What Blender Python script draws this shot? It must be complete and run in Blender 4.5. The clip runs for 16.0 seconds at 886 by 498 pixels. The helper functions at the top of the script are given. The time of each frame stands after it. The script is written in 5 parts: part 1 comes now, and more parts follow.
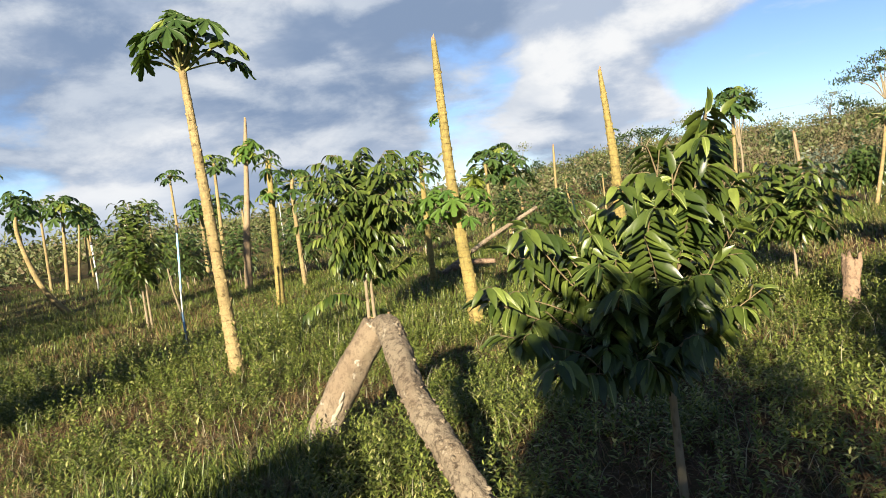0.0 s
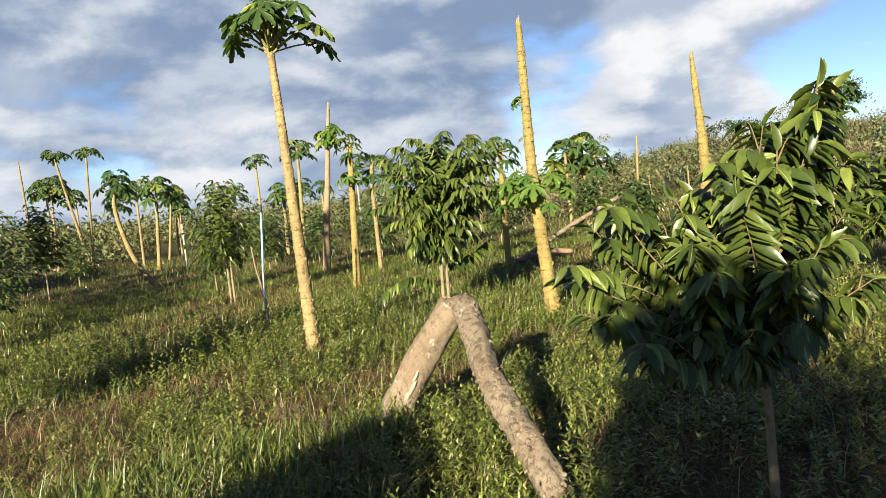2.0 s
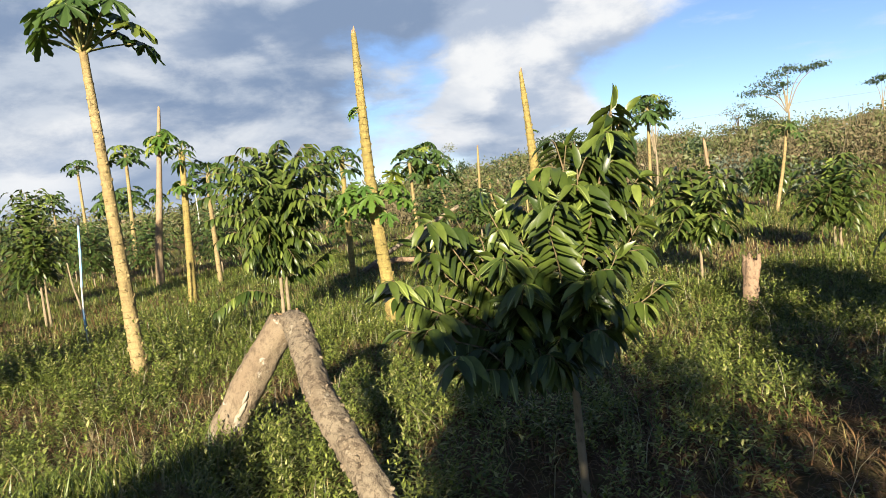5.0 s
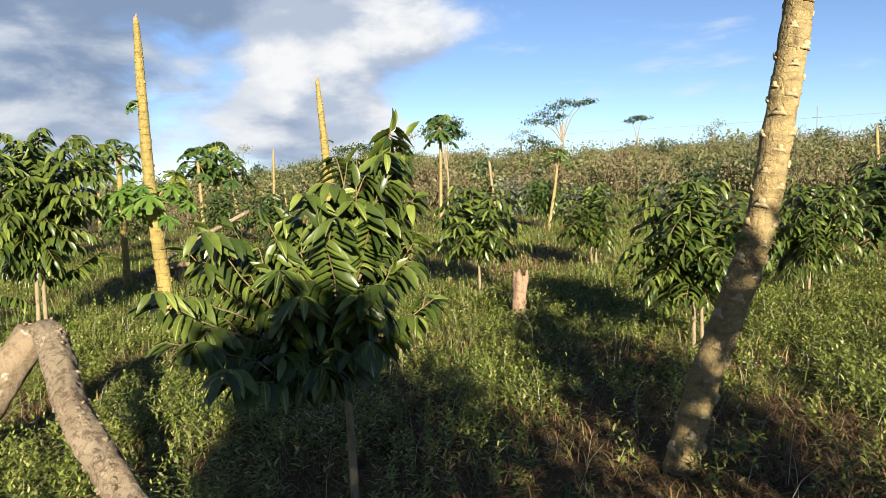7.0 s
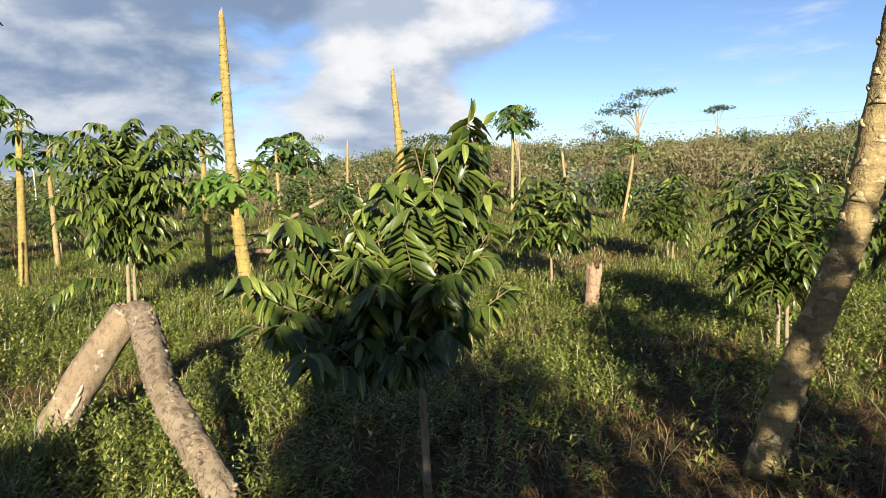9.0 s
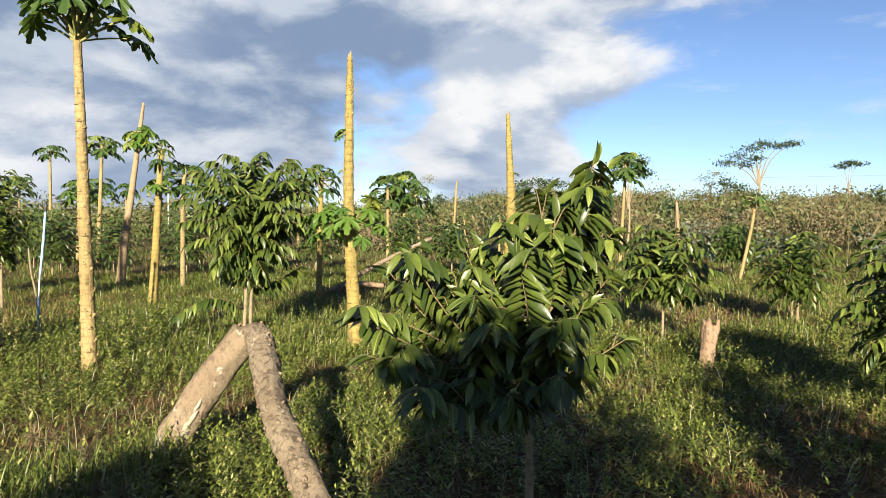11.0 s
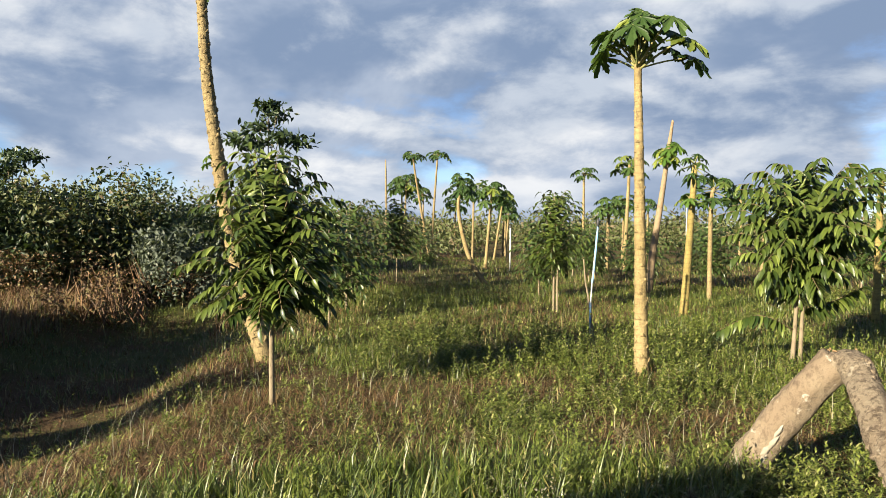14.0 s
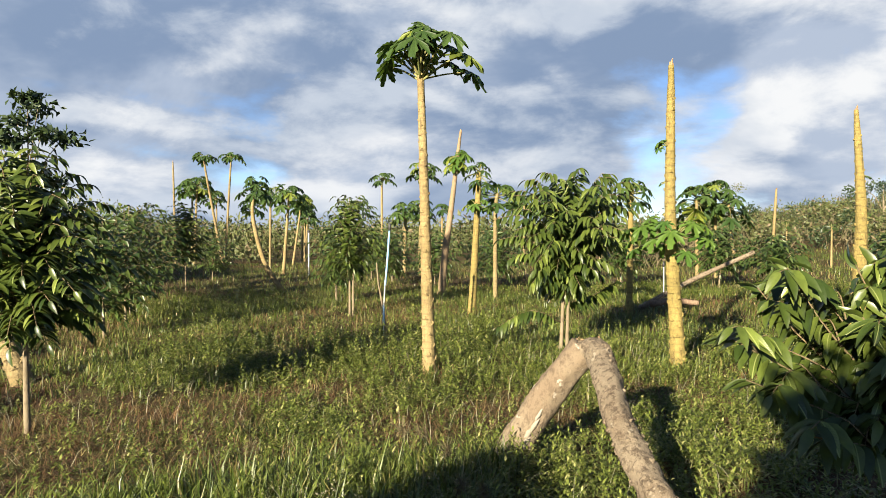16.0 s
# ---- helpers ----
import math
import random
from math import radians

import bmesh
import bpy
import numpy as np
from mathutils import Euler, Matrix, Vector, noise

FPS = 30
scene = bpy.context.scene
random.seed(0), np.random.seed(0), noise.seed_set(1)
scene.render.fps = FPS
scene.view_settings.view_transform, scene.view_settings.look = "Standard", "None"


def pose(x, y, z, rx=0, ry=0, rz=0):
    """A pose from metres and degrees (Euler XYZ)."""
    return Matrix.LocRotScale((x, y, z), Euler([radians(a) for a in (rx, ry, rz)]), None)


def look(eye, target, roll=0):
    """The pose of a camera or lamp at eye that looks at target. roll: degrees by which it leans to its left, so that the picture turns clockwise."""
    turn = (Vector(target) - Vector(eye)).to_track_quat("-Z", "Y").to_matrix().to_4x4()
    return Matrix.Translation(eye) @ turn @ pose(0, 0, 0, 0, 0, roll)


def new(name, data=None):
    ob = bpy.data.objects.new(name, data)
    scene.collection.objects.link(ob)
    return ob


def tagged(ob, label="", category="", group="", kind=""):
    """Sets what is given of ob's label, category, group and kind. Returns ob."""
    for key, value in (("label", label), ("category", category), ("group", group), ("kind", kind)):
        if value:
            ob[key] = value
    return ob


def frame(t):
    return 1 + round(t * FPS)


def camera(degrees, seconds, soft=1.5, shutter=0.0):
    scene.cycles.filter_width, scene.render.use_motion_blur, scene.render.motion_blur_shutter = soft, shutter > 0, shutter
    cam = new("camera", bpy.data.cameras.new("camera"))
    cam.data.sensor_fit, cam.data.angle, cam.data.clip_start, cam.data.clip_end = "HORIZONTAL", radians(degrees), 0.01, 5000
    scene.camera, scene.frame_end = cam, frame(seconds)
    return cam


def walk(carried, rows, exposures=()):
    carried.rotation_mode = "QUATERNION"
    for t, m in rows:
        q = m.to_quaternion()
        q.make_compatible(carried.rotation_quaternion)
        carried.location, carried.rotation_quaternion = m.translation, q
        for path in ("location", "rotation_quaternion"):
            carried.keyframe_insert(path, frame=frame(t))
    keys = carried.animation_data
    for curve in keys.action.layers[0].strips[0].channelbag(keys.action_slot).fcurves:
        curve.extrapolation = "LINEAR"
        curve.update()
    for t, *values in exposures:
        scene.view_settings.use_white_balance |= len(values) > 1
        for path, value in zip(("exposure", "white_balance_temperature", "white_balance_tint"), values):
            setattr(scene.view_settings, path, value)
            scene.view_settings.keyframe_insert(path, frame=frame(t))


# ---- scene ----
cam = camera(66.5, 16.0, soft=0.6)
PATH = [
    (0, (0.198, 0.137, 1.373), (0.037, 2.124, 1.217), -7.2),
    (0.5, (0.151, 0.133, 1.351), (-0.255, 2.08, 1.14), -7.8),
    (1, (0.173, 0.14, 1.34), (-0.232, 2.092, 1.176), -6.2),
    (1.5, (0.156, 0.164, 1.323), (-0.25, 2.117, 1.168), -5.5),
    (2, (0.161, 0.182, 1.318), (-0.22, 2.139, 1.158), -5.8),
    (2.5, (0.164, 0.209, 1.3), (-0.086, 2.186, 1.121), -3.1),
    (3, (0.17, 0.173, 1.323), (-0.028, 2.154, 1.128), -3.8),
    (3.2, (0.187, 0.181, 1.318), (0.013, 2.164, 1.117), -3.8),
    (5.3, (0.275, 0.206, 1.344), (0.384, 2.195, 1.162), -5.2),
    (5.5, (0.282, 0.201, 1.354), (0.447, 2.183, 1.146), -4.2),
    (6, (0.309, 0.129, 1.364), (0.819, 2.058, 1.227), -1.0),
    (6.5, (0.319, 0.14, 1.355), (0.92, 2.036, 1.15), -1.5),
    (7, (0.32, 0.131, 1.357), (0.965, 2.014, 1.157), -2.2),
    (7.5, (0.314, 0.115, 1.355), (0.967, 1.996, 1.173), -2.3),
    (8, (0.312, 0.118, 1.351), (0.966, 1.997, 1.143), -2.4),
    (8.5, (0.309, 0.132, 1.356), (0.877, 2.037, 1.137), -2.2),
    (9, (0.296, 0.139, 1.356), (0.743, 2.076, 1.136), -1.8),
    (9.2, (0.296, 0.134, 1.351), (0.708, 2.079, 1.134), -2.0),
    (11.3, (0.212, 0.163, 1.344), (0.316, 2.159, 1.274), 0.3),
    (11.5, (0.181, 0.156, 1.351), (0.207, 2.155, 1.291), -1.5),
    (12, (0.123, 0.162, 1.36), (-0.187, 2.136, 1.293), -2.3),
    (12.5, (0.048, 0.182, 1.363), (-0.616, 2.064, 1.24), -1.9),
    (13, (-0.016, 0.148, 1.369), (-0.88, 1.95, 1.304), -2.2),
    (13.5, (-0.091, 0.116, 1.354), (-1.217, 1.769, 1.296), -1.1),
    (14, (-0.119, 0.115, 1.343), (-1.318, 1.714, 1.269), 0.4),
    (14.5, (-0.102, 0.127, 1.342), (-1.211, 1.791, 1.282), 0.4),
    (15, (-0.065, 0.13, 1.344), (-1.031, 1.88, 1.277), 0.2),
    (15.5, (-0.035, 0.137, 1.344), (-0.916, 1.931, 1.272), -0.4),
    (16, (0.011, 0.134, 1.347), (-0.68, 2.01, 1.288), -0.0),
]
walk(cam, [(t, look(eye, target, roll)) for t, eye, target, roll in PATH], exposures=((0.0, 1.95), (16.0, 1.95)))

# ---- light ----
SUN_AZ, SUN_EL = math.radians(188.6), math.radians(18.5)
to_sun = Vector((math.sin(SUN_AZ) * math.cos(SUN_EL), math.cos(SUN_AZ) * math.cos(SUN_EL), math.sin(SUN_EL)))
sun_data = bpy.data.lights.new("sun", "SUN")
sun_data.energy, sun_data.angle, sun_data.color = 5.0, radians(0.6), (1.0, 0.87, 0.66)
sun = new("sun", sun_data)
sun.matrix_world = look((0, 0, 30), Vector((0, 0, 30)) - to_sun)

world = bpy.data.worlds.new("sky")
scene.world = world
world.use_nodes = True


class Nodes:
    """A short way to write node trees."""

    def __init__(self, tree):
        self.tree = tree
        tree.nodes.clear()

    def add(self, kind, **inputs):
        n = self.tree.nodes.new(kind)
        return self.fill(n, **inputs)

    def fill(self, n, **inputs):
        for k, v in inputs.items():
            key = int(k[1:]) if k[0] == "i" and k[1:].isdigit() else k.replace("_", " ")
            self.put(n.inputs[key], v)
        return n

    def put(self, socket, v):
        if isinstance(v, bpy.types.NodeSocket):
            self.tree.links.new(v, socket)
        else:
            socket.default_value = v

    def maths(self, op, a, b=0.0, c=0.0, clamp=False):
        n = self.add("ShaderNodeMath", i0=a, i1=b, i2=c)
        n.operation, n.use_clamp = op, clamp
        return n.outputs[0]

    def vec(self, op, a, b=(0, 0, 0)):
        n = self.add("ShaderNodeVectorMath", i0=a, i1=b)
        n.operation = op
        return n.outputs["Value"] if op in ("DOT_PRODUCT", "LENGTH") else n.outputs[0]

    def noise(self, v, scale, detail=4.0, rough=0.55, distortion=0.0):
        return self.add("ShaderNodeTexNoise", Vector=v, Scale=scale, Detail=detail, Roughness=rough, Distortion=distortion).outputs[0]

    def mix(self, f, a, b):
        n = self.add("ShaderNodeMix")
        n.data_type = "RGBA"
        self.put(n.inputs[0], f)
        self.put(n.inputs[6], a)
        self.put(n.inputs[7], b)
        return n.outputs[2]

    def ramp(self, x, lo, hi):
        n = self.add("ShaderNodeMapRange", Value=x, From_Min=lo, From_Max=hi)
        n.interpolation_type = "SMOOTHSTEP"
        return n.outputs[0]


def rgb(r, g, b):
    return (r, g, b, 1.0)


w = Nodes(world.node_tree)
gen = w.add("ShaderNodeTexCoord").outputs["Generated"]
sky_node = w.add("ShaderNodeTexSky")
sky_node.sky_type, sky_node.sun_disc = "NISHITA", False
sky_node.sun_elevation, sky_node.sun_rotation = SUN_EL, SUN_AZ
sky_node.air_density, sky_node.dust_density, sky_node.ozone_density = 0.65, 0.1, 2.0
sky = sky_node.outputs[0]
clear = w.vec("MULTIPLY", sky, (0.130, 0.132, 0.140))
xyz = w.add("ShaderNodeSeparateXYZ", Vector=gen)
height = w.maths("MAXIMUM", xyz.outputs[2], 0.0)
# heaped clouds, a little flattened, drawn together towards the horizon
lift = w.maths("MULTIPLY", w.maths("POWER", w.maths("ADD", height, 0.02), 0.78), 1.9)
puff = w.add("ShaderNodeCombineXYZ", X=xyz.outputs[0], Y=xyz.outputs[1], Z=lift).outputs[0]


def billows(shift):
    """Cloud density at a shifted place: large masses, round heads, ragged edges."""
    p = w.vec("ADD", puff, shift)
    large = w.noise(p, 2.3, 3.0, 0.5, 0.3)
    ragged = w.noise(p, 8.0, 8.0, 0.62, 0.3)
    warp = w.vec("ADD", p, w.vec("MULTIPLY", w.add("ShaderNodeTexNoise", Vector=p, Scale=6.0, Detail=3.0).outputs[1], (0.14, 0.14, 0.14)))
    cell = w.add("ShaderNodeTexVoronoi", Vector=warp, Scale=5.5)
    cell.feature = "SMOOTH_F1"
    cell.inputs["Smoothness"].default_value = 0.6
    head = w.maths("SUBTRACT", 0.62, cell.outputs["Distance"])
    return w.maths("MULTIPLY_ADD", large, 0.95, w.maths("MULTIPLY_ADD", head, 0.24, w.maths("MULTIPLY", w.maths("SUBTRACT", ragged, 0.5), 0.30)))


SHIFT = Vector((3.1, 0.4, 0.0))
cover = billows(SHIFT)
above = billows(SHIFT + Vector((-0.02, -0.01, 0.065)))
heavy = w.noise(w.vec("ADD", puff, (7.7, 1.2, 0.0)), 2.2, 6.0, 0.58, 0.4)
side = w.vec("DOT_PRODUCT", gen, (0.87, 0.45, -0.25))
thin = w.ramp(side, 0.40, 0.80)
strip = w.ramp(height, 0.10, 0.03)
edge = w.maths("ADD", w.maths("MULTIPLY_ADD", thin, 0.28, 0.318), w.maths("MULTIPLY_ADD", w.ramp(xyz.outputs[1], 0.0, -0.45), 0.35, w.maths("MULTIPLY_ADD", w.ramp(height, 0.36, 0.62), 0.3, w.maths("MULTIPLY", strip, 0.05))))
west = w.ramp(w.vec("DOT_PRODUCT", gen, (-0.82, 0.57, 0.0)), 0.55, 0.95)
edge = w.maths("MULTIPLY_ADD", west, -0.05, edge)
amount = w.maths("SUBTRACT", cover, edge)
cloud = w.ramp(amount, -0.01, 0.12)
relief = w.maths("SUBTRACT", cover, above)
lit = w.ramp(w.maths("SUBTRACT", w.maths("MULTIPLY", relief, 1.5), w.maths("MULTIPLY", amount, 0.22)), -0.13, 0.10)
streak = w.noise(puff, 6.0, 5.0, 0.55, 0.4)
gloom = w.ramp(w.maths("MULTIPLY_ADD", streak, 0.22, w.maths("MULTIPLY", heavy, 0.85)), 0.45, 0.64)
body_col = w.mix(gloom, rgb(0.43, 0.50, 0.62), rgb(0.22, 0.30, 0.445))
white = w.mix(gloom, rgb(0.83, 0.84, 0.85), rgb(0.52, 0.58, 0.67))
cloud_col = w.mix(lit, body_col, white)
wisp = w.ramp(w.noise(w.vec("MULTIPLY", puff, (1.0, 1.0, 2.2)), 4.5, 7.0, 0.6), 0.55, 0.74)
clear = w.mix(w.maths("MULTIPLY", wisp, 0.5), clear, rgb(0.72, 0.78, 0.84))
total = w.mix(cloud, clear, cloud_col)
haze = w.ramp(xyz.outputs[2], 0.10, -0.01)
total = w.mix(w.maths("MULTIPLY", haze, 0.38), total, rgb(0.52, 0.60, 0.72))
bg = w.add("ShaderNodeBackground", Color=total, Strength=0.292)
w.add("ShaderNodeOutputWorld", Surface=bg.outputs[0])


# ---- materials ----
def material(name):
    m = bpy.data.materials.new(name)
    m.use_nodes = True
    return m, Nodes(m.node_tree)


def deeper(colour, by=0.645):
    return tuple(c * by for c in colour)


def foliage(name, dark, light, rough=0.42, through_light=0.25, yellow=None, share=0.1, gloss=0.5, vein=0.0, vary=0.8):
    """Leaves: each leaf its own tone, a little light coming through."""
    dark, light, yellow = deeper(dark), deeper(light), yellow and deeper(yellow)
    m, n = material(name)
    isl = n.add("ShaderNodeNewGeometry").outputs["Random Per Island"]
    obj = n.add("ShaderNodeObjectInfo").outputs["Random"]
    r = n.maths("FRACT", n.maths("ADD", isl, obj))
    co = n.add("ShaderNodeTexCoord").outputs["Object"]
    big = n.noise(co, 1.7, 2.0)
    fine = n.noise(co, 45.0, 3.0)
    f = n.maths("ADD", n.maths("MULTIPLY", r, vary), n.maths("MULTIPLY_ADD", big, 0.7, 0.12 - 0.5 * vary), clamp=True)
    col = n.mix(f, rgb(*dark), rgb(*light))
    if yellow:
        r2 = n.maths("FRACT", n.maths("MULTIPLY", r, 7.31))
        col = n.mix(n.ramp(r2, 1.0 - share, 1.0 - share * 0.4), col, rgb(*yellow))
    col = n.mix(n.maths("MULTIPLY", n.ramp(fine, 0.35, 0.75), 0.3), col, rgb(*[c * 0.55 for c in dark]))
    relief = fine
    if vein:
        sx = n.add("ShaderNodeSeparateXYZ", Vector=co)
        ay = n.maths("ABSOLUTE", sx.outputs[1])
        rib = n.ramp(ay, 0.022, 0.006)
        stripe = n.maths("SINE", n.maths("MULTIPLY", n.maths("SUBTRACT", sx.outputs[0], n.maths("MULTIPLY", ay, 0.9)), 75.0))
        col = n.mix(n.maths("MULTIPLY", rib, 0.55), col, rgb(0.30, 0.33, 0.12))
        col = n.mix(n.maths("MULTIPLY", n.ramp(stripe, 0.55, 1.0), vein * 0.35), col, rgb(*light))
        relief = n.maths("ADD", n.maths("MULTIPLY", stripe, 0.12), n.maths("MULTIPLY", rib, -2.0))
    bump = n.add("ShaderNodeBump", Strength=0.25, Distance=0.004 if not vein else 0.005, Height=relief)
    p = n.add("ShaderNodeBsdfPrincipled", Base_Color=col, Roughness=rough, Normal=bump.outputs[0])
    p.inputs["Specular IOR Level"].default_value = gloss
    tr = n.add("ShaderNodeBsdfTranslucent", Color=n.vec("MULTIPLY", col, (1.5, 1.5, 0.7)))
    mx = n.add("ShaderNodeMixShader", i0=through_light, i1=p.outputs[0], i2=tr.outputs[0])
    n.add("ShaderNodeOutputMaterial", Surface=mx.outputs[0])
    return m


def bark(name, base, patch, dark, scale=9.0, rough=0.85, bump=0.4, stretch=(1, 1, 0.35), pale=None, scars=0.0, cracks=0.0, crack_tone=0.13, blotch=0.0, pale_from=0.64):
    base, patch, dark, pale = deeper(base), deeper(patch), deeper(dark), pale and deeper(pale)
    m, n = material(name)
    co = n.add("ShaderNodeTexCoord").outputs["Object"]
    st = n.vec("MULTIPLY", co, stretch)
    big = n.noise(co, scale * 0.35, 3.0)
    mid = n.noise(st, scale * 3.0, 5.0, 0.6)
    fine = n.noise(co, scale * 14.0, 4.0, 0.65)
    col = n.mix(n.ramp(big, 0.35, 0.68), rgb(*base), rgb(*patch))
    col = n.mix(n.maths("MULTIPLY", n.ramp(mid, 0.52, 0.72), 0.75), col, rgb(*dark))
    col = n.mix(n.maths("MULTIPLY", n.ramp(fine, 0.5, 0.8), 0.4), col, rgb(*[c * 0.5 for c in base]))
    if scars:
        vo = n.add("ShaderNodeTexVoronoi", Vector=n.vec("MULTIPLY", co, (1, 1, 1.25)), Scale=scars)
        ring = n.ramp(vo.outputs["Distance"], 0.34, 0.10)
        col = n.mix(n.maths("MULTIPLY", ring, 0.38), col, rgb(*dark))
        col = n.mix(n.maths("MULTIPLY", n.ramp(n.noise(co, 60.0, 2.0), 0.55, 0.68), 0.5), col, rgb(*[min(0.6, c * 1.35) for c in base]))
    if blotch:
        rag = n.noise(n.vec("MULTIPLY", co, (1, 1, 0.7)), 38.0, 8.0, 0.72, 0.6)
        col = n.mix(n.maths("MULTIPLY", n.ramp(rag, 0.50, 0.60), blotch), col, rgb(*dark))
        mid = n.maths("SUBTRACT", mid, n.maths("MULTIPLY", rag, 0.9))
    crack = None
    if cracks:
        sz = n.add("ShaderNodeSeparateXYZ", Vector=co).outputs[2]
        turn = n.maths("SINE", n.maths("MULTIPLY", n.maths("MULTIPLY_ADD", big, 0.12, sz), 88.0))
        col = n.mix(n.maths("MULTIPLY", n.ramp(turn, 0.55, 1.0), 0.28), col, rgb(*dark))
        wob = n.vec("ADD", n.vec("MULTIPLY", co, (1, 1, 1.5)), n.vec("MULTIPLY", n.add("ShaderNodeTexNoise", Vector=co, Scale=cracks * 0.7, Detail=3.0).outputs[1], (0.035, 0.035, 0.035)))
        cv = n.add("ShaderNodeTexVoronoi", Vector=wob, Scale=cracks)
        cv.feature = "DISTANCE_TO_EDGE"
        crack = n.ramp(cv.outputs["Distance"], 0.10, 0.0)
        col = n.mix(n.maths("MULTIPLY", crack, crack_tone), col, rgb(*dark))
    if pale:
        col = n.mix(n.maths("MULTIPLY", n.ramp(n.noise(co, scale * 0.9, 4.0, 0.6), pale_from, pale_from + 0.06), 0.8), col, rgb(*pale))
    h = n.maths("ADD", n.maths("MULTIPLY", mid, 0.6), n.maths("MULTIPLY", fine, 0.4))
    if crack:
        h = n.maths("SUBTRACT", h, n.maths("MULTIPLY", crack, crack_tone))
    bp = n.add("ShaderNodeBump", Strength=bump, Distance=0.02, Height=h)
    p = n.add("ShaderNodeBsdfPrincipled", Base_Color=col, Roughness=rough, Normal=bp.outputs[0])
    p.inputs["Specular IOR Level"].default_value = 0.25
    n.add("ShaderNodeOutputMaterial", Surface=p.outputs[0])
    return m


def soil(name):
    m, n = material(name)
    co = n.add("ShaderNodeTexCoord").outputs["Object"]
    a = n.noise(co, 0.35, 4.0, 0.6)
    b = n.noise(co, 3.0, 6.0, 0.65)
    c = n.noise(co, 30.0, 5.0, 0.7)
    green = n.mix(b, rgb(0.048, 0.056, 0.018), rgb(0.105, 0.11, 0.036))
    brown = n.mix(b, rgb(0.058, 0.036, 0.019), rgb(0.118, 0.075, 0.041))
    col = n.mix(n.ramp(n.maths("MULTIPLY_ADD", b, 0.4, n.maths("MULTIPLY", a, 0.7)), 0.44, 0.62), green, brown)
    col = n.mix(n.maths("MULTIPLY", n.ramp(c, 0.4, 0.75), 0.5), col, rgb(0.022, 0.02, 0.011))
    bp = n.add("ShaderNodeBump", Strength=0.8, Distance=0.06, Height=n.maths("ADD", b, c))
    p = n.add("ShaderNodeBsdfPrincipled", Base_Color=col, Roughness=0.95, Normal=bp.outputs[0])
    p.inputs["Specular IOR Level"].default_value = 0.1
    n.add("ShaderNodeOutputMaterial", Surface=p.outputs[0])
    return m


def plain(name, col, rough=0.5, metal=0.0, dirt=(0.12, 0.10, 0.07)):
    m, n = material(name)
    co = n.add("ShaderNodeTexCoord").outputs["Object"]
    d = n.ramp(n.noise(co, 12.0, 5.0, 0.65), 0.48, 0.75)
    c = n.mix(n.maths("MULTIPLY", d, 0.6), rgb(*col), rgb(*dirt))
    p = n.add("ShaderNodeBsdfPrincipled", Base_Color=c, Roughness=rough, Metallic=metal)
    n.add("ShaderNodeOutputMaterial", Surface=p.outputs[0])
    return m


M_GROUND = soil("weedy_soil")
M_SAPLING = foliage("glossy_sapling_leaf", (0.022, 0.046, 0.009), (0.135, 0.18, 0.032), 0.38, 0.12, gloss=0.4, yellow=(0.20, 0.25, 0.05), share=0.05)
M_SAPLING_LEAF = foliage("veined_sapling_leaf", (0.026, 0.054, 0.009), (0.225, 0.285, 0.05), 0.36, 0.12, gloss=0.6, yellow=(0.20, 0.25, 0.05), share=0.05, vein=0.15)
M_SAPLING_FAR = foliage("sapling_leaf", (0.030, 0.062, 0.015), (0.11, 0.16, 0.038), 0.36, 0.18, gloss=0.5)
M_PAPAYA = foliage("papaya_leaf", (0.04, 0.088, 0.018), (0.10, 0.17, 0.038), 0.5, 0.3, yellow=(0.24, 0.30, 0.05), share=0.14)
M_SPROUT = foliage("young_papaya_leaf", (0.07, 0.16, 0.025), (0.16, 0.27, 0.04), 0.5, 0.35, yellow=(0.32, 0.38, 0.06), share=0.2)
M_GRASS = foliage("grass_blade", (0.040, 0.076, 0.011), (0.185, 0.23, 0.036), 0.45, 0.15, yellow=(0.30, 0.26, 0.09), share=0.14)
M_DRY = foliage("dry_grass_blade", (0.080, 0.042, 0.018), (0.30, 0.17, 0.068), 0.7, 0.1, yellow=(0.24, 0.20, 0.07), share=0.3)
M_WEED = foliage("weed_leaf", (0.062, 0.098, 0.014), (0.285, 0.33, 0.066), 0.6, 0.15, yellow=(0.42, 0.42, 0.16), share=0.18, gloss=0.3)
M_SCRUB = foliage("scrub_leaf", (0.085, 0.11, 0.032), (0.185, 0.205, 0.066), 0.6, 0.2, yellow=(0.21, 0.16, 0.085), share=0.26, vary=0.45)
M_SCRUB_DRY = foliage("dry_scrub_twig", (0.115, 0.094, 0.046), (0.225, 0.185, 0.09), 0.8, 0.1, vary=0.45)
M_DARKTREE = foliage("dark_tree_leaf", (0.025, 0.05, 0.018), (0.07, 0.11, 0.035), 0.5, 0.15)
M_GREY = foliage("grey_green_leaf", (0.09, 0.12, 0.08), (0.20, 0.235, 0.17), 0.6, 0.2)
M_PALE_GRASS = foliage("pale_grass_blade", (0.12, 0.125, 0.038), (0.33, 0.30, 0.11), 0.6, 0.15, yellow=(0.45, 0.36, 0.17), share=0.3)
M_SEED = foliage("pale_seed_head", (0.30, 0.28, 0.20), (0.5, 0.47, 0.36), 0.8, 0.3)
M_TRUNK = bark("papaya_bark", (0.385, 0.295, 0.135), (0.30, 0.225, 0.095), (0.12, 0.085, 0.045), 8.0, 0.8, 0.7, scars=17.0, cracks=20.0)
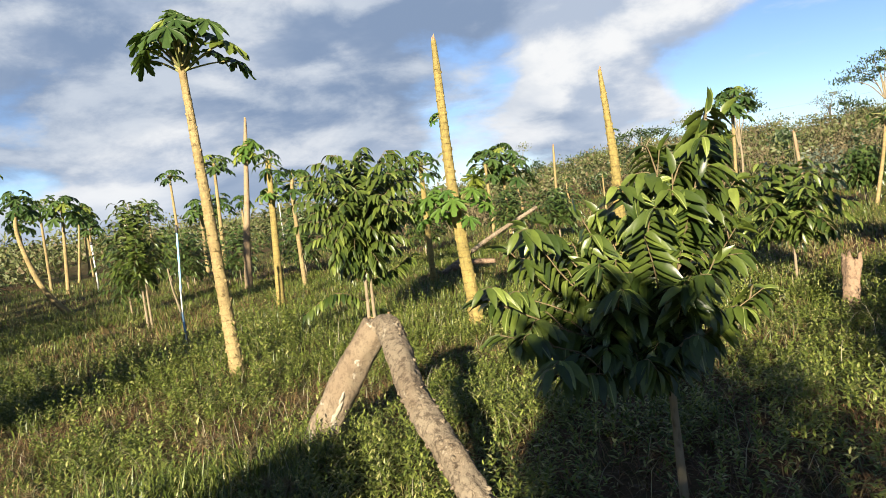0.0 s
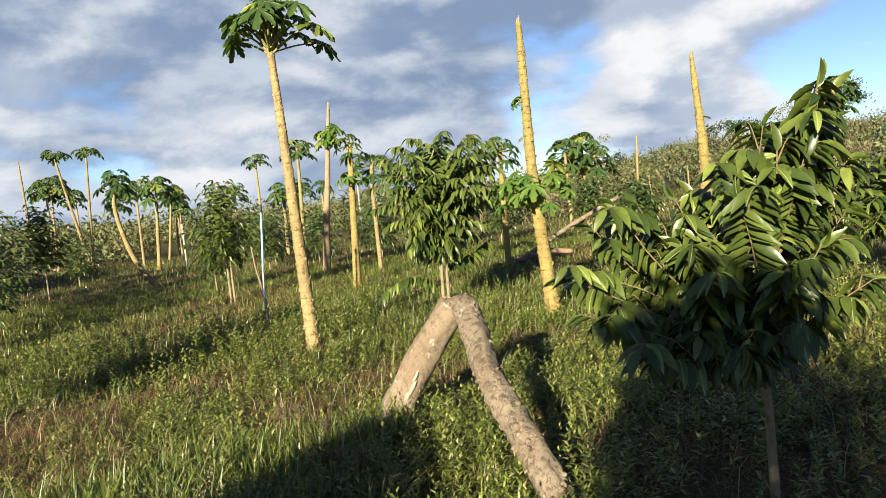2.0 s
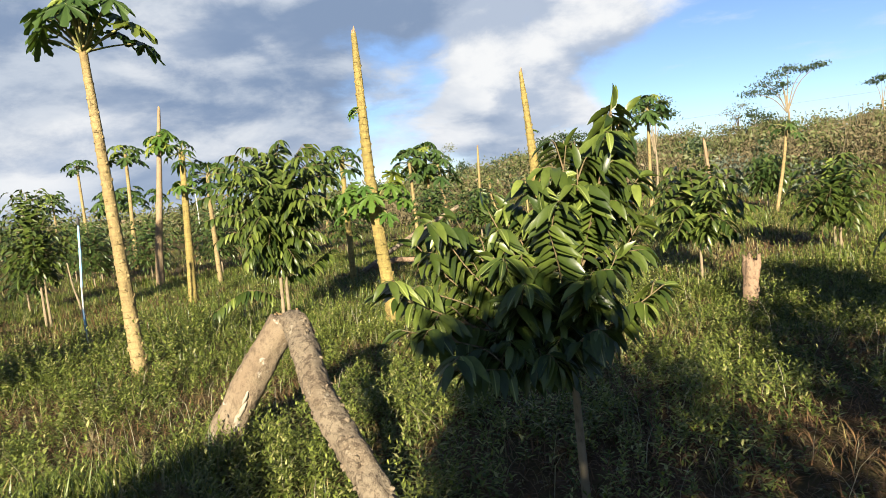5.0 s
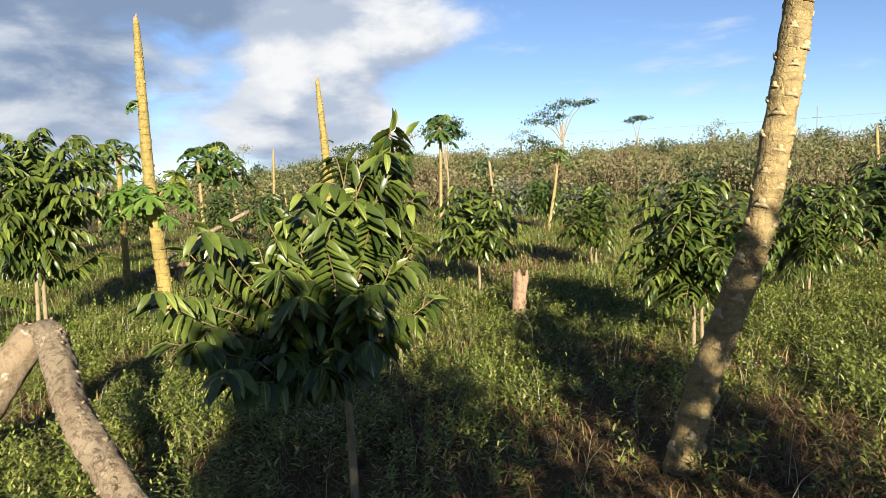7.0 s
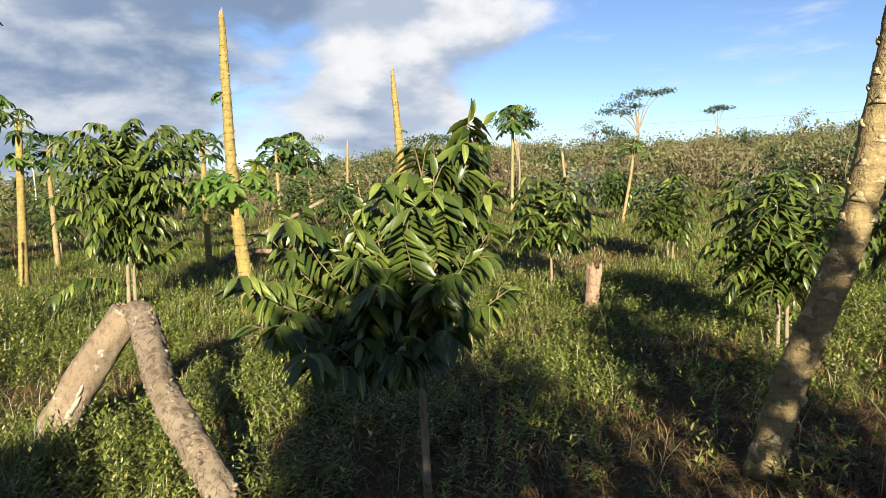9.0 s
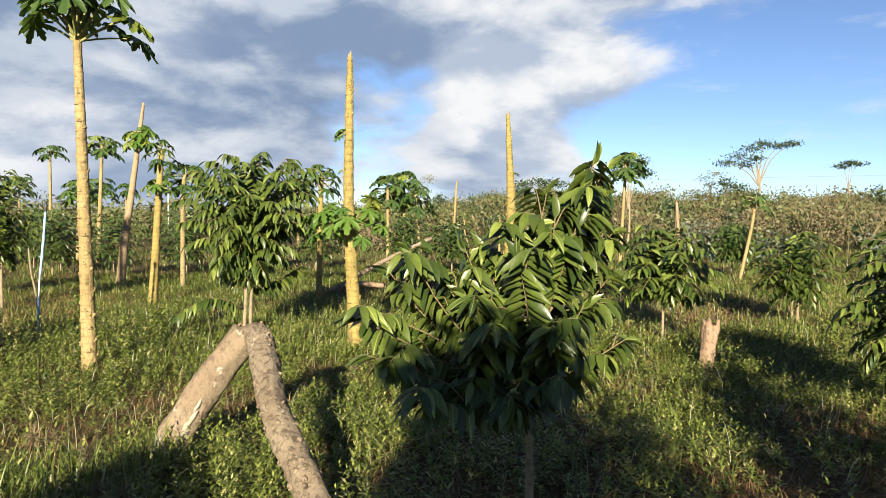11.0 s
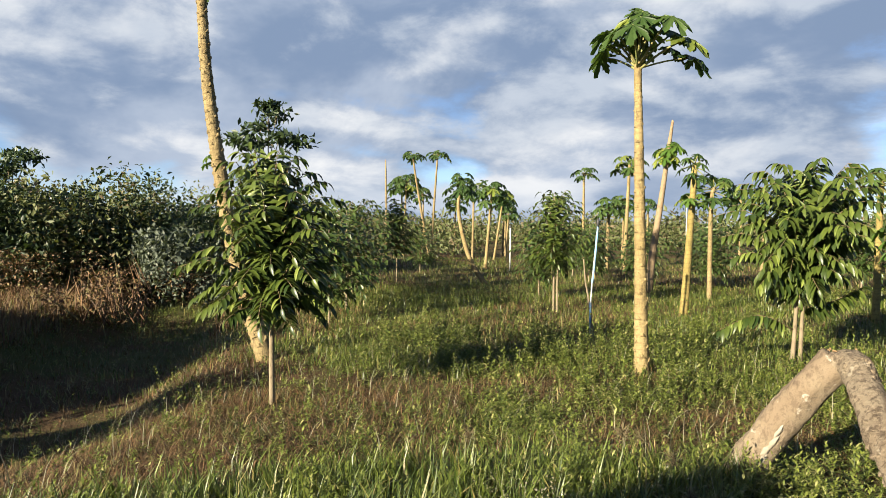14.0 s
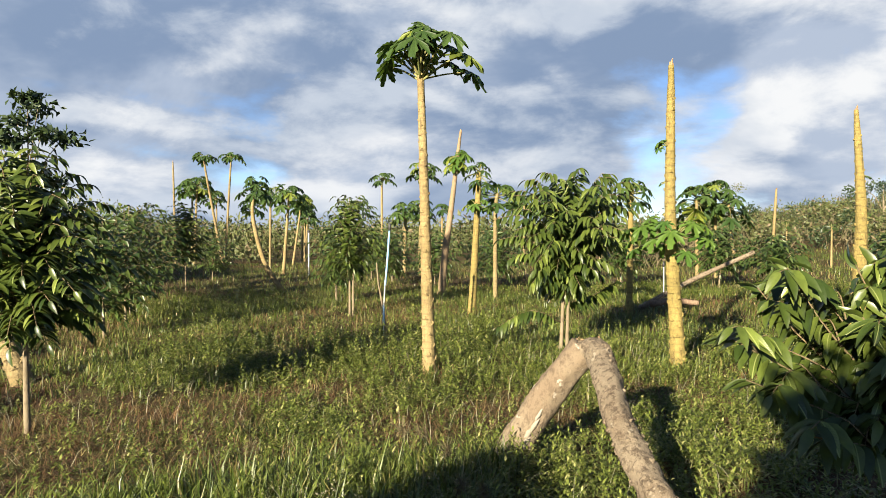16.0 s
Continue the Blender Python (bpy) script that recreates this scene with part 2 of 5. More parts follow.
M_TRUNK_GREY = bark("grey_papaya_bark", (0.37, 0.29, 0.14), (0.275, 0.205, 0.09), (0.10, 0.07, 0.04), 8.0, 0.85, 0.9, scars=16.0, cracks=15.0, crack_tone=0.12, blotch=0.2)
M_TRUNK_GREEN = bark("mossy_papaya_bark", (0.37, 0.285, 0.09), (0.27, 0.215, 0.068), (0.11, 0.08, 0.035), 8.0, 0.85, 0.8, scars=19.0, cracks=22.0)
M_SCAR = bark("leaf_scar_skin", (0.47, 0.385, 0.23), (0.38, 0.30, 0.16), (0.16, 0.11, 0.06), 16.0, 0.8, 0.5)
M_TRUNK_RED = bark("reddish_papaya_bark", (0.33, 0.25, 0.15), (0.30, 0.20, 0.115), (0.15, 0.09, 0.05), 8.0, 0.85, 0.5, scars=18.0)
M_LOG = bark("weathered_log_bark", (0.33, 0.27, 0.19), (0.24, 0.185, 0.125), (0.085, 0.06, 0.04), 11.0, 0.95, 1.0, (1, 1, 1), (0.50, 0.44, 0.33), scars=22.0, blotch=0.75)
M_LOG_PALE = bark("peeled_log_bark", (0.31, 0.25, 0.17), (0.24, 0.18, 0.12), (0.11, 0.08, 0.055), 9.0, 0.95, 0.8, (1, 1, 0.6), (0.56, 0.51, 0.42), pale_from=0.61, blotch=0.45)
M_WOOD = bark("bare_broken_wood", (0.46, 0.31, 0.17), (0.34, 0.20, 0.11), (0.13, 0.08, 0.05), 10.0, 0.9, 0.8)
M_STUMP = bark("stump_bark", (0.36, 0.25, 0.165), (0.28, 0.185, 0.12), (0.10, 0.07, 0.05), 10.0, 0.9, 0.9, scars=20.0, blotch=0.55)
M_PALE = bark("pale_fungus_crust", (0.46, 0.42, 0.34), (0.38, 0.33, 0.25), (0.25, 0.2, 0.14), 14.0, 0.95, 0.6, (1, 1, 1))
M_STEM = bark("sapling_bark", (0.30, 0.24, 0.16), (0.24, 0.20, 0.12), (0.12, 0.09, 0.06), 14.0, 0.85, 0.5)
M_TWIG = bark("twig_bark", (0.20, 0.15, 0.08), (0.15, 0.12, 0.06), (0.08, 0.06, 0.04), 20.0, 0.8, 0.3)
M_PETIOLE = bark("petiole_skin", (0.24, 0.28, 0.09), (0.28, 0.24, 0.10), (0.16, 0.15, 0.06), 14.0, 0.6, 0.2)
M_BLUE = plain("faded_blue_plastic", (0.16, 0.30, 0.46), 0.5, dirt=(0.40, 0.42, 0.42))
M_WHITE = plain("white_plastic_pipe", (0.42, 0.43, 0.42), 0.5)
M_BLACK = plain("black_rubber", (0.03, 0.03, 0.03), 0.6)
M_WIRE = plain("cable_sheath", (0.10, 0.10, 0.10), 0.6)


# ---- mesh helpers ----
def part(name, mesh, mat, parent=None, label="", smooth=True):
    """Links a mesh (or verts and faces) as one object, under a thing or a part."""
    if isinstance(mesh, tuple):
        mesh = mesh_of(name, mesh[0], mesh[1], mat, smooth)
    ob = new(name, mesh)
    if parent:
        ob.parent = parent
    if label:
        tagged(ob, label)
    return ob


def mesh_of(name, verts, faces, mat, smooth=True):
    me = bpy.data.meshes.new(name)
    me.from_pydata([tuple(v) for v in verts], [], [tuple(f) for f in faces])
    me.materials.append(mat)
    if smooth:
        me.polygons.foreach_set("use_smooth", np.ones(len(me.polygons), dtype=bool))
    me.update()
    return me


def bulk_mesh(name, verts, tris, mat, smooth=False):
    """A large mesh of triangles from arrays."""
    me = bpy.data.meshes.new(name)
    nt = len(tris)
    me.vertices.add(len(verts))
    me.vertices.foreach_set("co", np.ascontiguousarray(verts, dtype=np.float32).ravel())
    me.loops.add(nt * 3)
    me.loops.foreach_set("vertex_index", np.ascontiguousarray(tris, dtype=np.int32).ravel())
    me.polygons.add(nt)
    me.polygons.foreach_set("loop_start", np.arange(0, nt * 3, 3, dtype=np.int32))
    if smooth:
        me.polygons.foreach_set("use_smooth", np.ones(nt, dtype=bool))
    me.materials.append(mat)
    me.update(calc_edges=True)
    return me


def tile_mesh(name, base_v, base_t, mats, mat, smooth=False):
    """Lays a small template mesh at each of many 4x4 matrices, joined into one mesh."""
    base_v, base_t, mats = np.asarray(base_v, float), np.asarray(base_t, int), np.asarray(mats, float)
    v = np.einsum("kij,nj->kni", mats[:, :3, :3], base_v) + mats[:, None, :3, 3]
    t = base_t[None] + (np.arange(len(mats)) * len(base_v))[:, None, None]
    return bulk_mesh(name, v.reshape(-1, 3), t.reshape(-1, 3), mat, smooth)


def tube(points, radii, seg=8, knobs=0.0, rough=0.0, cap=True, seed=0):
    """A round tapering stem along points, with leaf scars (knobs) and unevenness (rough)."""
    pts = [Vector(p) for p in points]
    verts, faces = [], []
    up = Vector((0.31, 0.95, 0.05)).normalized()
    rnd = random.Random(seed)
    ph = rnd.random() * 6
    along = 0.0
    for i, p in enumerate(pts):
        d = (pts[min(i + 1, len(pts) - 1)] - pts[max(i - 1, 0)]).normalized()
        a = (up - d * up.dot(d)).normalized()
        b = d.cross(a)
        if i:
            along += (p - pts[i - 1]).length
        for k in range(seg):
            th = 2 * math.pi * k / seg
            r = radii[i]
            if knobs:
                u = math.sin(math.pi * 2 * (th * 5 / (2 * math.pi) + along * 9.5)) * math.sin(math.pi * 2 * (th * 3 / (2 * math.pi) - along * 9.5) + ph)
                r *= 1 + knobs * max(0.0, u - 0.25) * 1.3 + 0.3 * knobs * math.sin(along * 31 + ph)
            if rough:
                q = Vector((math.cos(th) * 1.6, math.sin(th) * 1.6, along * 5 + seed * 3.1))
                r *= 1 + rough * noise.noise(q) + 0.6 * rough * noise.noise(q * 3.7)
            verts.append(p + a * (math.cos(th) * r) + b * (math.sin(th) * r))
    for i in range(len(pts) - 1):
        for k in range(seg):
            k2 = (k + 1) % seg
            faces.append((i * seg + k, i * seg + k2, (i + 1) * seg + k2, (i + 1) * seg + k))
    if cap:
        faces.append(tuple(range(seg - 1, -1, -1)))
        faces.append(tuple(range((len(pts) - 1) * seg, len(pts) * seg)))
    return verts, faces


def along_curve(keys, n):
    """n + 1 points along a smooth line through the keys."""
    ks = [Vector(k) for k in keys]
    if len(ks) == 2:
        return [ks[0].lerp(ks[1], i / n) for i in range(n + 1)]
    ext = [ks[0] * 2 - ks[1]] + ks + [ks[-1] * 2 - ks[-2]]
    lens = [0.0]
    for a, b in zip(ks, ks[1:]):
        lens.append(lens[-1] + (b - a).length)
    out = []
    for i in range(n + 1):
        s = lens[-1] * i / n
        j = max(k for k in range(len(ks) - 1) if lens[k] <= s + 1e-9)
        u = min(1.0, (s - lens[j]) / max(1e-9, lens[j + 1] - lens[j]))
        p0, p1, p2, p3 = ext[j:j + 4]
        out.append(0.5 * (2 * p1 + (p2 - p0) * u + (2 * p0 - 5 * p1 + 4 * p2 - p3) * u * u + (3 * p1 - p0 - 3 * p2 + p3) * u ** 3))
    return out


def merge(*items):
    verts, faces = [], []
    for v, f in items:
        o = len(verts)
        verts += list(v)
        faces += [tuple(i + o for i in q) for q in f]
    return verts, faces


def aim(place, direction, up, size=1.0):
    """A 4x4 matrix with x along direction and z near up."""
    x = Vector(direction).normalized()
    y = Vector(up).cross(x)
    if y.length < 1e-4:
        y = Vector((0.3, 1, 0)).cross(x)
    y.normalize()
    z = x.cross(y)
    return Matrix(((x.x * size, y.x * size, z.x * size, place[0]), (x.y * size, y.y * size, z.y * size, place[1]), (x.z * size, y.z * size, z.z * size, place[2]), (0, 0, 0, 1)))


def leaf_shape(stations=6, width=0.34, fold=0.35, droop=0.25, wave=0.0):
    """A lance-shaped leaf of length 1 along x, folded at its midrib and bending down."""
    v, t = [], []
    for i in range(stations + 1):
        s = i / stations
        h = width * 0.5 * (math.sin(math.pi * min(1, s * 0.96 + 0.03)) ** 0.6) * (1.05 - 0.25 * s)
        if i in (0, stations):
            h = 0.012
        z = -droop * s * s
        wv = wave * math.sin(s * 9)
        v += [(s, -h, z + fold * h + wv), (s, 0, z), (s, h, z + fold * h - wv)]
    for i in range(stations):
        for k in (0, 1):
            a, b, c, d = i * 3 + k, i * 3 + k + 1, i * 3 + 4 + k, i * 3 + 3 + k
            t += [(a, d, c), (a, c, b)]
    return np.array(v), np.array(t)


def papaya_leaf_shape(detail=True):
    """A palmate leaf of radius 1 in seven cut lobes, drooping at the tips; the stalk meets it at the origin."""
    ring = []
    n = 7
    for i in range(n):
        a = math.radians(-144 + 288 * i / (n - 1))
        L = 1.0 - 0.28 * abs(i - 3) / 3
        if detail:
            prof = [(-0.42, 0.42), (-0.31, 0.58), (-0.37, 0.76), (-0.21, 0.77), (-0.17, 0.92), (0.0, 1.0), (0.17, 0.92), (0.21, 0.77), (0.37, 0.76), (0.31, 0.58)]
        else:
            prof = [(-0.42, 0.30), (-0.24, 0.62), (0.0, 1.0), (0.24, 0.62)]
        for da, r in prof:
            ring.append((a + da * 0.9, r * L))
    v = [(0, 0, 0)]
    for a, r in ring:
        zz = -0.55 * r * r + 0.05 * math.cos(a * 7 * 1.25 * 2)
        v.append((r * math.cos(a), r * math.sin(a), zz))
    t = [(0, i, i + 1) for i in range(1, len(ring))]
    return np.array(v), np.array(t)


LEAF = leaf_shape(4, 0.37, 0.45, 0.42)
LEAF_SMALL = leaf_shape(2, 0.40, 0.45, 0.3)
LEAF_TINY = (np.array([(0, 0, 0), (0.45, -0.24, 0.07), (1, 0, -0.12), (0.45, 0.24, 0.07)]), np.array([(0, 1, 2), (0, 2, 3)]))
LEAF_WEED = (np.array([(0, 0, 0), (0.32, -0.15, 0.06), (0.32, 0.15, 0.06), (0.68, -0.12, 0.02), (0.68, 0.12, 0.02), (1, 0, -0.12)]), np.array([(0, 1, 2), (1, 3, 4), (1, 4, 2), (3, 5, 4)]))
PAP = papaya_leaf_shape(True)
PAP_SMALL = papaya_leaf_shape(False)


def smooth_step(a, b, x):
    k = min(1.0, max(0.0, (x - a) / (b - a)))
    return k * k * (3 - 2 * k)


def hollow(x, y):
    """A sunken track along the western edge of the field: its depth below the field."""
    across = (x + 7.9) * 0.66 + (y - 3.2) * 0.75
    along_it = (x + 7.9) * -0.75 + (y - 3.2) * 0.66
    fade = 1 / (1 + np.exp(-(along_it + 2.6) * 1.6)) / (1 + np.exp((along_it - 12) * 0.6))
    return 0.55 * fade / (1 + (np.abs(across) / 1.35) ** 6)


def ground_z(x, y):
    """The lie of the land: falling slightly to the west, a low hill to the north-east."""
    r, az = math.hypot(x, y), math.degrees(math.atan2(x, y))
    z = 0.36 * math.tanh(x / 8) + 1.95 * smooth_step(24, 62, r) * smooth_step(-8, 14, az)
    return z - float(hollow(x, y))


def ground_zs(x, y):
    r, az = np.hypot(x, y), np.degrees(np.arctan2(x, y))
    s = lambda a, b, q: (lambda k: k * k * (3 - 2 * k))(np.clip((q - a) / (b - a), 0, 1))
    return 0.36 * np.tanh(x / 8) + 1.95 * s(24, 62, r) * s(-8, 14, az) - hollow(x, y)


# ---- ground ----
def build_ground():
    rings = [0.0] + [0.4 * 1.042 ** i for i in range(205)]
    seg = 260
    verts, faces = [(0, 0, ground_z(0, 0))], []
    for r in rings[1:]:
        for k in range(seg):
            a = 2 * math.pi * k / seg
            x, y = r * math.sin(a), r * math.cos(a)
            z = ground_z(x, y)
            if r < 60:
                z += 0.035 * noise.noise(Vector((x * 0.9, y * 0.9, 0))) + 0.02 * noise.noise(Vector((x * 3, y * 3, 4)))
            verts.append((x, y, z))
    for k in range(seg):
        faces.append((0, 1 + (k + 1) % seg, 1 + k))
    for i in range(len(rings) - 2):
        for k in range(seg):
            a, b = 1 + i * seg + k, 1 + i * seg + (k + 1) % seg
            faces.append((a, b, b + seg, a + seg))
    ob = part("ground", (verts, faces), M_GROUND)
    return tagged(ob, "weedy reddish soil of a plantation field", "ground", kind="structure")


build_ground()


# ---- papaya trees ----
def papaya(label, keys, r0, r1, leaves=0, petiole=0.4, leaf=0.28, mat=None, seed=1, broken=False, sprouts=(), near=False, extra_low=0.0, group="papaya trees", spread=(-15, 70), knob=0.05, extra=(), scar=None):
    """A papaya tree: a scarred trunk through the keys, and a crown of long-stalked palmate leaves."""
    rnd = random.Random(seed)
    mat = mat or M_TRUNK
    if not near:
        r0, r1 = r0 * 0.78, r1 * 0.78
    base = Vector(keys[0])
    gz = ground_z(base.x, base.y)
    first = Vector(keys[1]) - base
    foot = base - first.normalized() * ((base.z - gz) / max(0.3, first.normalized().z) + 0.12)
    root = new("papaya_tree")
    root.location = (foot.x, foot.y, gz)
    off = Vector(root.location)
    line = [Vector(k) - off for k in [foot] + list(keys)]
    total = sum((b - a).length for a, b in zip(line, line[1:]))
    n = max(10, int(total * (55 if near else 7)))
    pts = along_curve(line, n)
    radii = []
    for i in range(n + 1):
        s = i / n
        r = r0 + (r1 - r0) * s ** 0.9
        r *= 1 + 0.28 * max(0, 1 - s * total / 0.35) ** 2 if not broken else 1
        if broken and s > 0.9:
            r *= 1 - 0.25 * (s - 0.9) / 0.1
        radii.append(r)
    seg = 28 if near else (14 if total * r0 > 0.2 else 8)
    part("trunk", tube(pts, radii, seg, knobs=knob if near else 0.03, rough=0.06 if near else 0.05, seed=seed), mat, root)
    top = pts[-1]
    if near:
        count = int(total * 30)
        for k in range(count):
            i = int(n * (0.06 + 0.87 * (k + 0.7 * rnd.random()) / count))
            a = k * 2.399 + rnd.uniform(-0.3, 0.3)
            d = (pts[i + 1] - pts[i - 1]).normalized()
            u = d.orthogonal().normalized()
            side = u * math.cos(a) + d.cross(u) * math.sin(a)
            tang = d.cross(side)
            c = pts[i] + side * radii[i] * 0.97
            q = radii[i] * rnd.uniform(0.28, 0.44)
            part("leaf_scar", merge(tube([c - side * q * 0.3, c + side * q * 0.45, c + side * q * 0.62], [q * 0.75, q * 0.55, q * 0.3], 6), tube([c - tang * q * 1.2 - d * q * 0.9, c - tang * q * 0.6 - d * q * 0.6 + side * q * 0.08, c - d * q * 0.5 + side * q * 0.12, c + tang * q * 0.6 - d * q * 0.6 + side * q * 0.08, c + tang * q * 1.2 - d * q * 0.9], [q * 0.12, q * 0.4, q * 0.5, q * 0.4, q * 0.12], 6)), scar or mat, root)
    if broken:
        shards = []
        for k in range(5):
            a = k * 1.3
            o = Vector((math.cos(a), math.sin(a), 0)) * r1 * 0.45
            hgt = r1 * (0.4 + 2.0 * rnd.random())
            shards.append(tube([top + o - Vector((0, 0, r1)), top + o * 0.8 + Vector((0, 0, hgt * 0.6)), top + o * 1.0 + Vector((0.004, 0, hgt))], [r1 * 0.34, r1 * 0.28, r1 * 0.06], 5))
        part("broken_top", merge(*shards), M_WOOD, root, "splintered pale broken trunk end", smooth=False)
    if leaves:
        blades = []
        stalks = []
        for k in range(leaves):
            az = k * 2.399 + rnd.uniform(-0.3, 0.3)
            el = math.radians(spread[0] + (spread[1] - spread[0]) * ((k + 0.5) / leaves) ** 1.1 + rnd.uniform(-8, 8))
            L = petiole * rnd.uniform(0.75, 1.15) * (1.0 - 0.18 * (k / leaves))
            d = Vector((math.cos(az) * math.cos(el), math.sin(az) * math.cos(el), math.sin(el)))
            st = top + Vector((0, 0, 0.02 - 0.10 * (1 - k / leaves)))
            end = st + d * L - Vector((0, 0, 0.04 * L))
            mid = st + d * L * 0.55 + Vector((0, 0, 0.03 * L))
            out = Vector((math.cos(az), math.sin(az), -0.35 - 0.3 * rnd.random()))
            m = aim(end, out, (rnd.uniform(-0.2, 0.2), rnd.uniform(-0.2, 0.2), 1), leaf * rnd.uniform(0.8, 1.15) * (1 - 0.3 * k / leaves))
            blades.append(m)
            stalks.append(([st, mid, end], 0.012 * (leaf / 0.28) if near else 0.010))
        for dx, dy, dz, L, size in extra:
            st = top + Vector((0, 0, -0.06))
            end = st + Vector((dx, dy, dz)) * L
            blades.append(aim(end, (dx, dy, -0.45), (0, 0, 1), size))
            stalks.append(([st, st.lerp(end, 0.5) + Vector((0, 0, 0.015)), end], 0.008))
        if near:
            me = bulk_mesh("leaf_blade", PAP[0], PAP[1], M_PAPAYA)
            for m, (line_s, rr) in zip(blades, stalks):
                p = part("petiole", tube(along_curve(line_s, 6), [rr * (1.25 - 0.08 * i) for i in range(7)], 6), M_PETIOLE, root)
                b = part("leaf_blade", me, None, p)
                b.matrix_local = m
        else:
            small = PAP if total * 60 > 120 and leaf > 0.25 else PAP_SMALL
            crown = part("crown", tile_mesh("crown", small[0], small[1], [np.array(m) for m in blades], M_PAPAYA), None, root)
            for l, rr in stalks:
                part("petiole", tube(l, [rr, rr * 0.9, rr * 0.6], 4), M_PETIOLE, crown)
    for (h, az, num, size, pet) in sprouts:
        # a tuft of young leaves growing from the side of the trunk
        i = min(n, int(h * n))
        c = pts[i]
        ms, st = [], []
        for k in range(num):
            a = math.radians(az) + (k - (num - 1) / 2) * (0.55 if num < 7 else 6.28 / num) + rnd.uniform(-0.2, 0.2)
            el = rnd.uniform(-0.25, 0.75)
            d = Vector((math.cos(a) * math.cos(el), math.sin(a) * math.cos(el), math.sin(el)))
            e = c + d * (pet * rnd.uniform(0.55, 1.1) + radii[i])
            ms.append(np.array(aim(e, (d.x, d.y, -0.5), (0, 0, 1), size * rnd.uniform(0.65, 1.1))))
            st.append(tube([c + d * radii[i] * 0.5, c.lerp(e, 0.6) + Vector((0, 0, 0.02)), e], [0.008, 0.007, 0.004], 5))
        sp = part("side_shoot", tile_mesh("side_shoot", PAP[0] if size > 0.08 else PAP_SMALL[0], PAP[1] if size > 0.08 else PAP_SMALL[1], ms, M_SPROUT), None, root, "bright green young shoot leaves")
        for s1 in st:
            part("shoot_stalk", s1, M_PETIOLE, sp)
    return tagged(root, label, "papaya tree", group)


# the tall one with the full crown
papaya("tall slender papaya tree with full leafy crown above pale trunk", [(-2.48, 6.49, -0.03), (-2.51, 6.46, 1.38), (-2.55, 6.44, 2.90)], 0.072, 0.034, 22, 0.54, 0.24, M_TRUNK, 3, near=True, spread=(24, 88), extra=((0.93, 0.37, 0.16, 0.50, 0.24),))
# bare broken ones close by
papaya("tall broken papaya trunk with leaf tuft at mid-height", [(-0.10, 6.99, 0.08), (-0.18, 6.96, 1.34), (-0.19, 6.95, 2.14), (-0.19, 6.95, 2.90)], 0.075, 0.034, mat=M_TRUNK_GREEN, seed=5, broken=True, near=True,
       sprouts=((0.45, 0, 28, 0.17, 0.36), (0.75, 190, 3, 0.10, 0.10), (0.62, 200, 2, 0.05, 0.05)))
papaya("tall broken papaya trunk, mossy, leafless", [(1.74, 8.76, 0.16), (1.77, 8.76, 1.34), (1.745, 8.76, 1.94), (1.70, 8.76, 2.66)], 0.095, 0.030, mat=M_TRUNK_GREEN, seed=6, broken=True, near=True,
       sprouts=((0.72, 20, 3, 0.07, 0.06), (0.55, 0, 2, 0.05, 0.05)))
papaya("broken papaya trunk with small crown shoot, reddish bark", [(-5.61, 15.3, -0.14), (-5.54, 15.35, 0.78), (-5.43, 15.42, 1.69), (-5.22, 15.56, 3.68)], 0.13, 0.05, mat=M_TRUNK_RED, seed=7, broken=True, sprouts=((0.88, 0, 9, 0.26, 0.26), (0.80, 180, 7, 0.24, 0.2)))
papaya("papaya tree with drooping tuft of old leaves", [(-3.57, 11.31, -0.07), (-3.46, 11.38, 2.35)], 0.10, 0.055, 12, 0.25, 0.2, M_TRUNK_GREEN, 8, spread=(-50, 70), sprouts=((0.8, 0, 9, 0.16, 0.2),))
papaya("dark-trunked papaya tree with small flat crown", [(-3.98, 14.25, -0.09), (-3.98, 14.25, 1.77), (-3.94, 14.3, 2.1)], 0.07, 0.05, 15, 0.45, 0.27, M_TRUNK_GREY, 9, spread=(-25, 45))
papaya("slender papaya tree with small crown", [(-8.96, 22.18, -0.21), (-8.85, 22.25, 3.4)], 0.10, 0.06, 16, 0.5, 0.33, M_TRUNK, 10, spread=(-20, 50))
papaya("slender pale papaya tree with wide flat crown", [(-13.7, 29.03, -0.26), (-13.7, 29.03, 3.75)], 0.10, 0.06, 12, 0.55, 0.33, M_TRUNK, 11, spread=(-12, 40))
papaya("low dark papaya tree with spreading crown", [(-10.16, 23.52, -0.23), (-10.12, 23.54, 2.0)], 0.10, 0.07, 18, 0.6, 0.36, M_TRUNK_GREY, 12, spread=(-25, 55))
papaya("slender papaya tree with small crown", [(-10.17, 27.59, -0.23), (-10.14, 27.62, 2.2)], 0.07, 0.05, 10, 0.4, 0.3, M_TRUNK, 13)
papaya("papaya tree with bent leaning trunk and small crown", [(-10.29, 15.54, -0.23), (-10.55, 15.37, 0.24), (-10.74, 15.25, 0.86), (-10.88, 15.15, 1.78), (-10.81, 15.2, 2.46)], 0.10, 0.05, 18, 0.36, 0.26, M_TRUNK, 14, spread=(-30, 60))
papaya("papaya tree with broad drooping crown", [(-14.43, 21.94, -0.26), (-14.24, 22.06, 2.62)], 0.09, 0.06, 22, 0.55, 0.36, M_TRUNK, 15, spread=(-35, 55))
papaya("slender pale papaya tree with small crown", [(-17.58, 27.49, -0.27), (-17.22, 27.72, 2.75)], 0.08, 0.05, 14, 0.5, 0.32, M_TRUNK, 16, spread=(-25, 45))
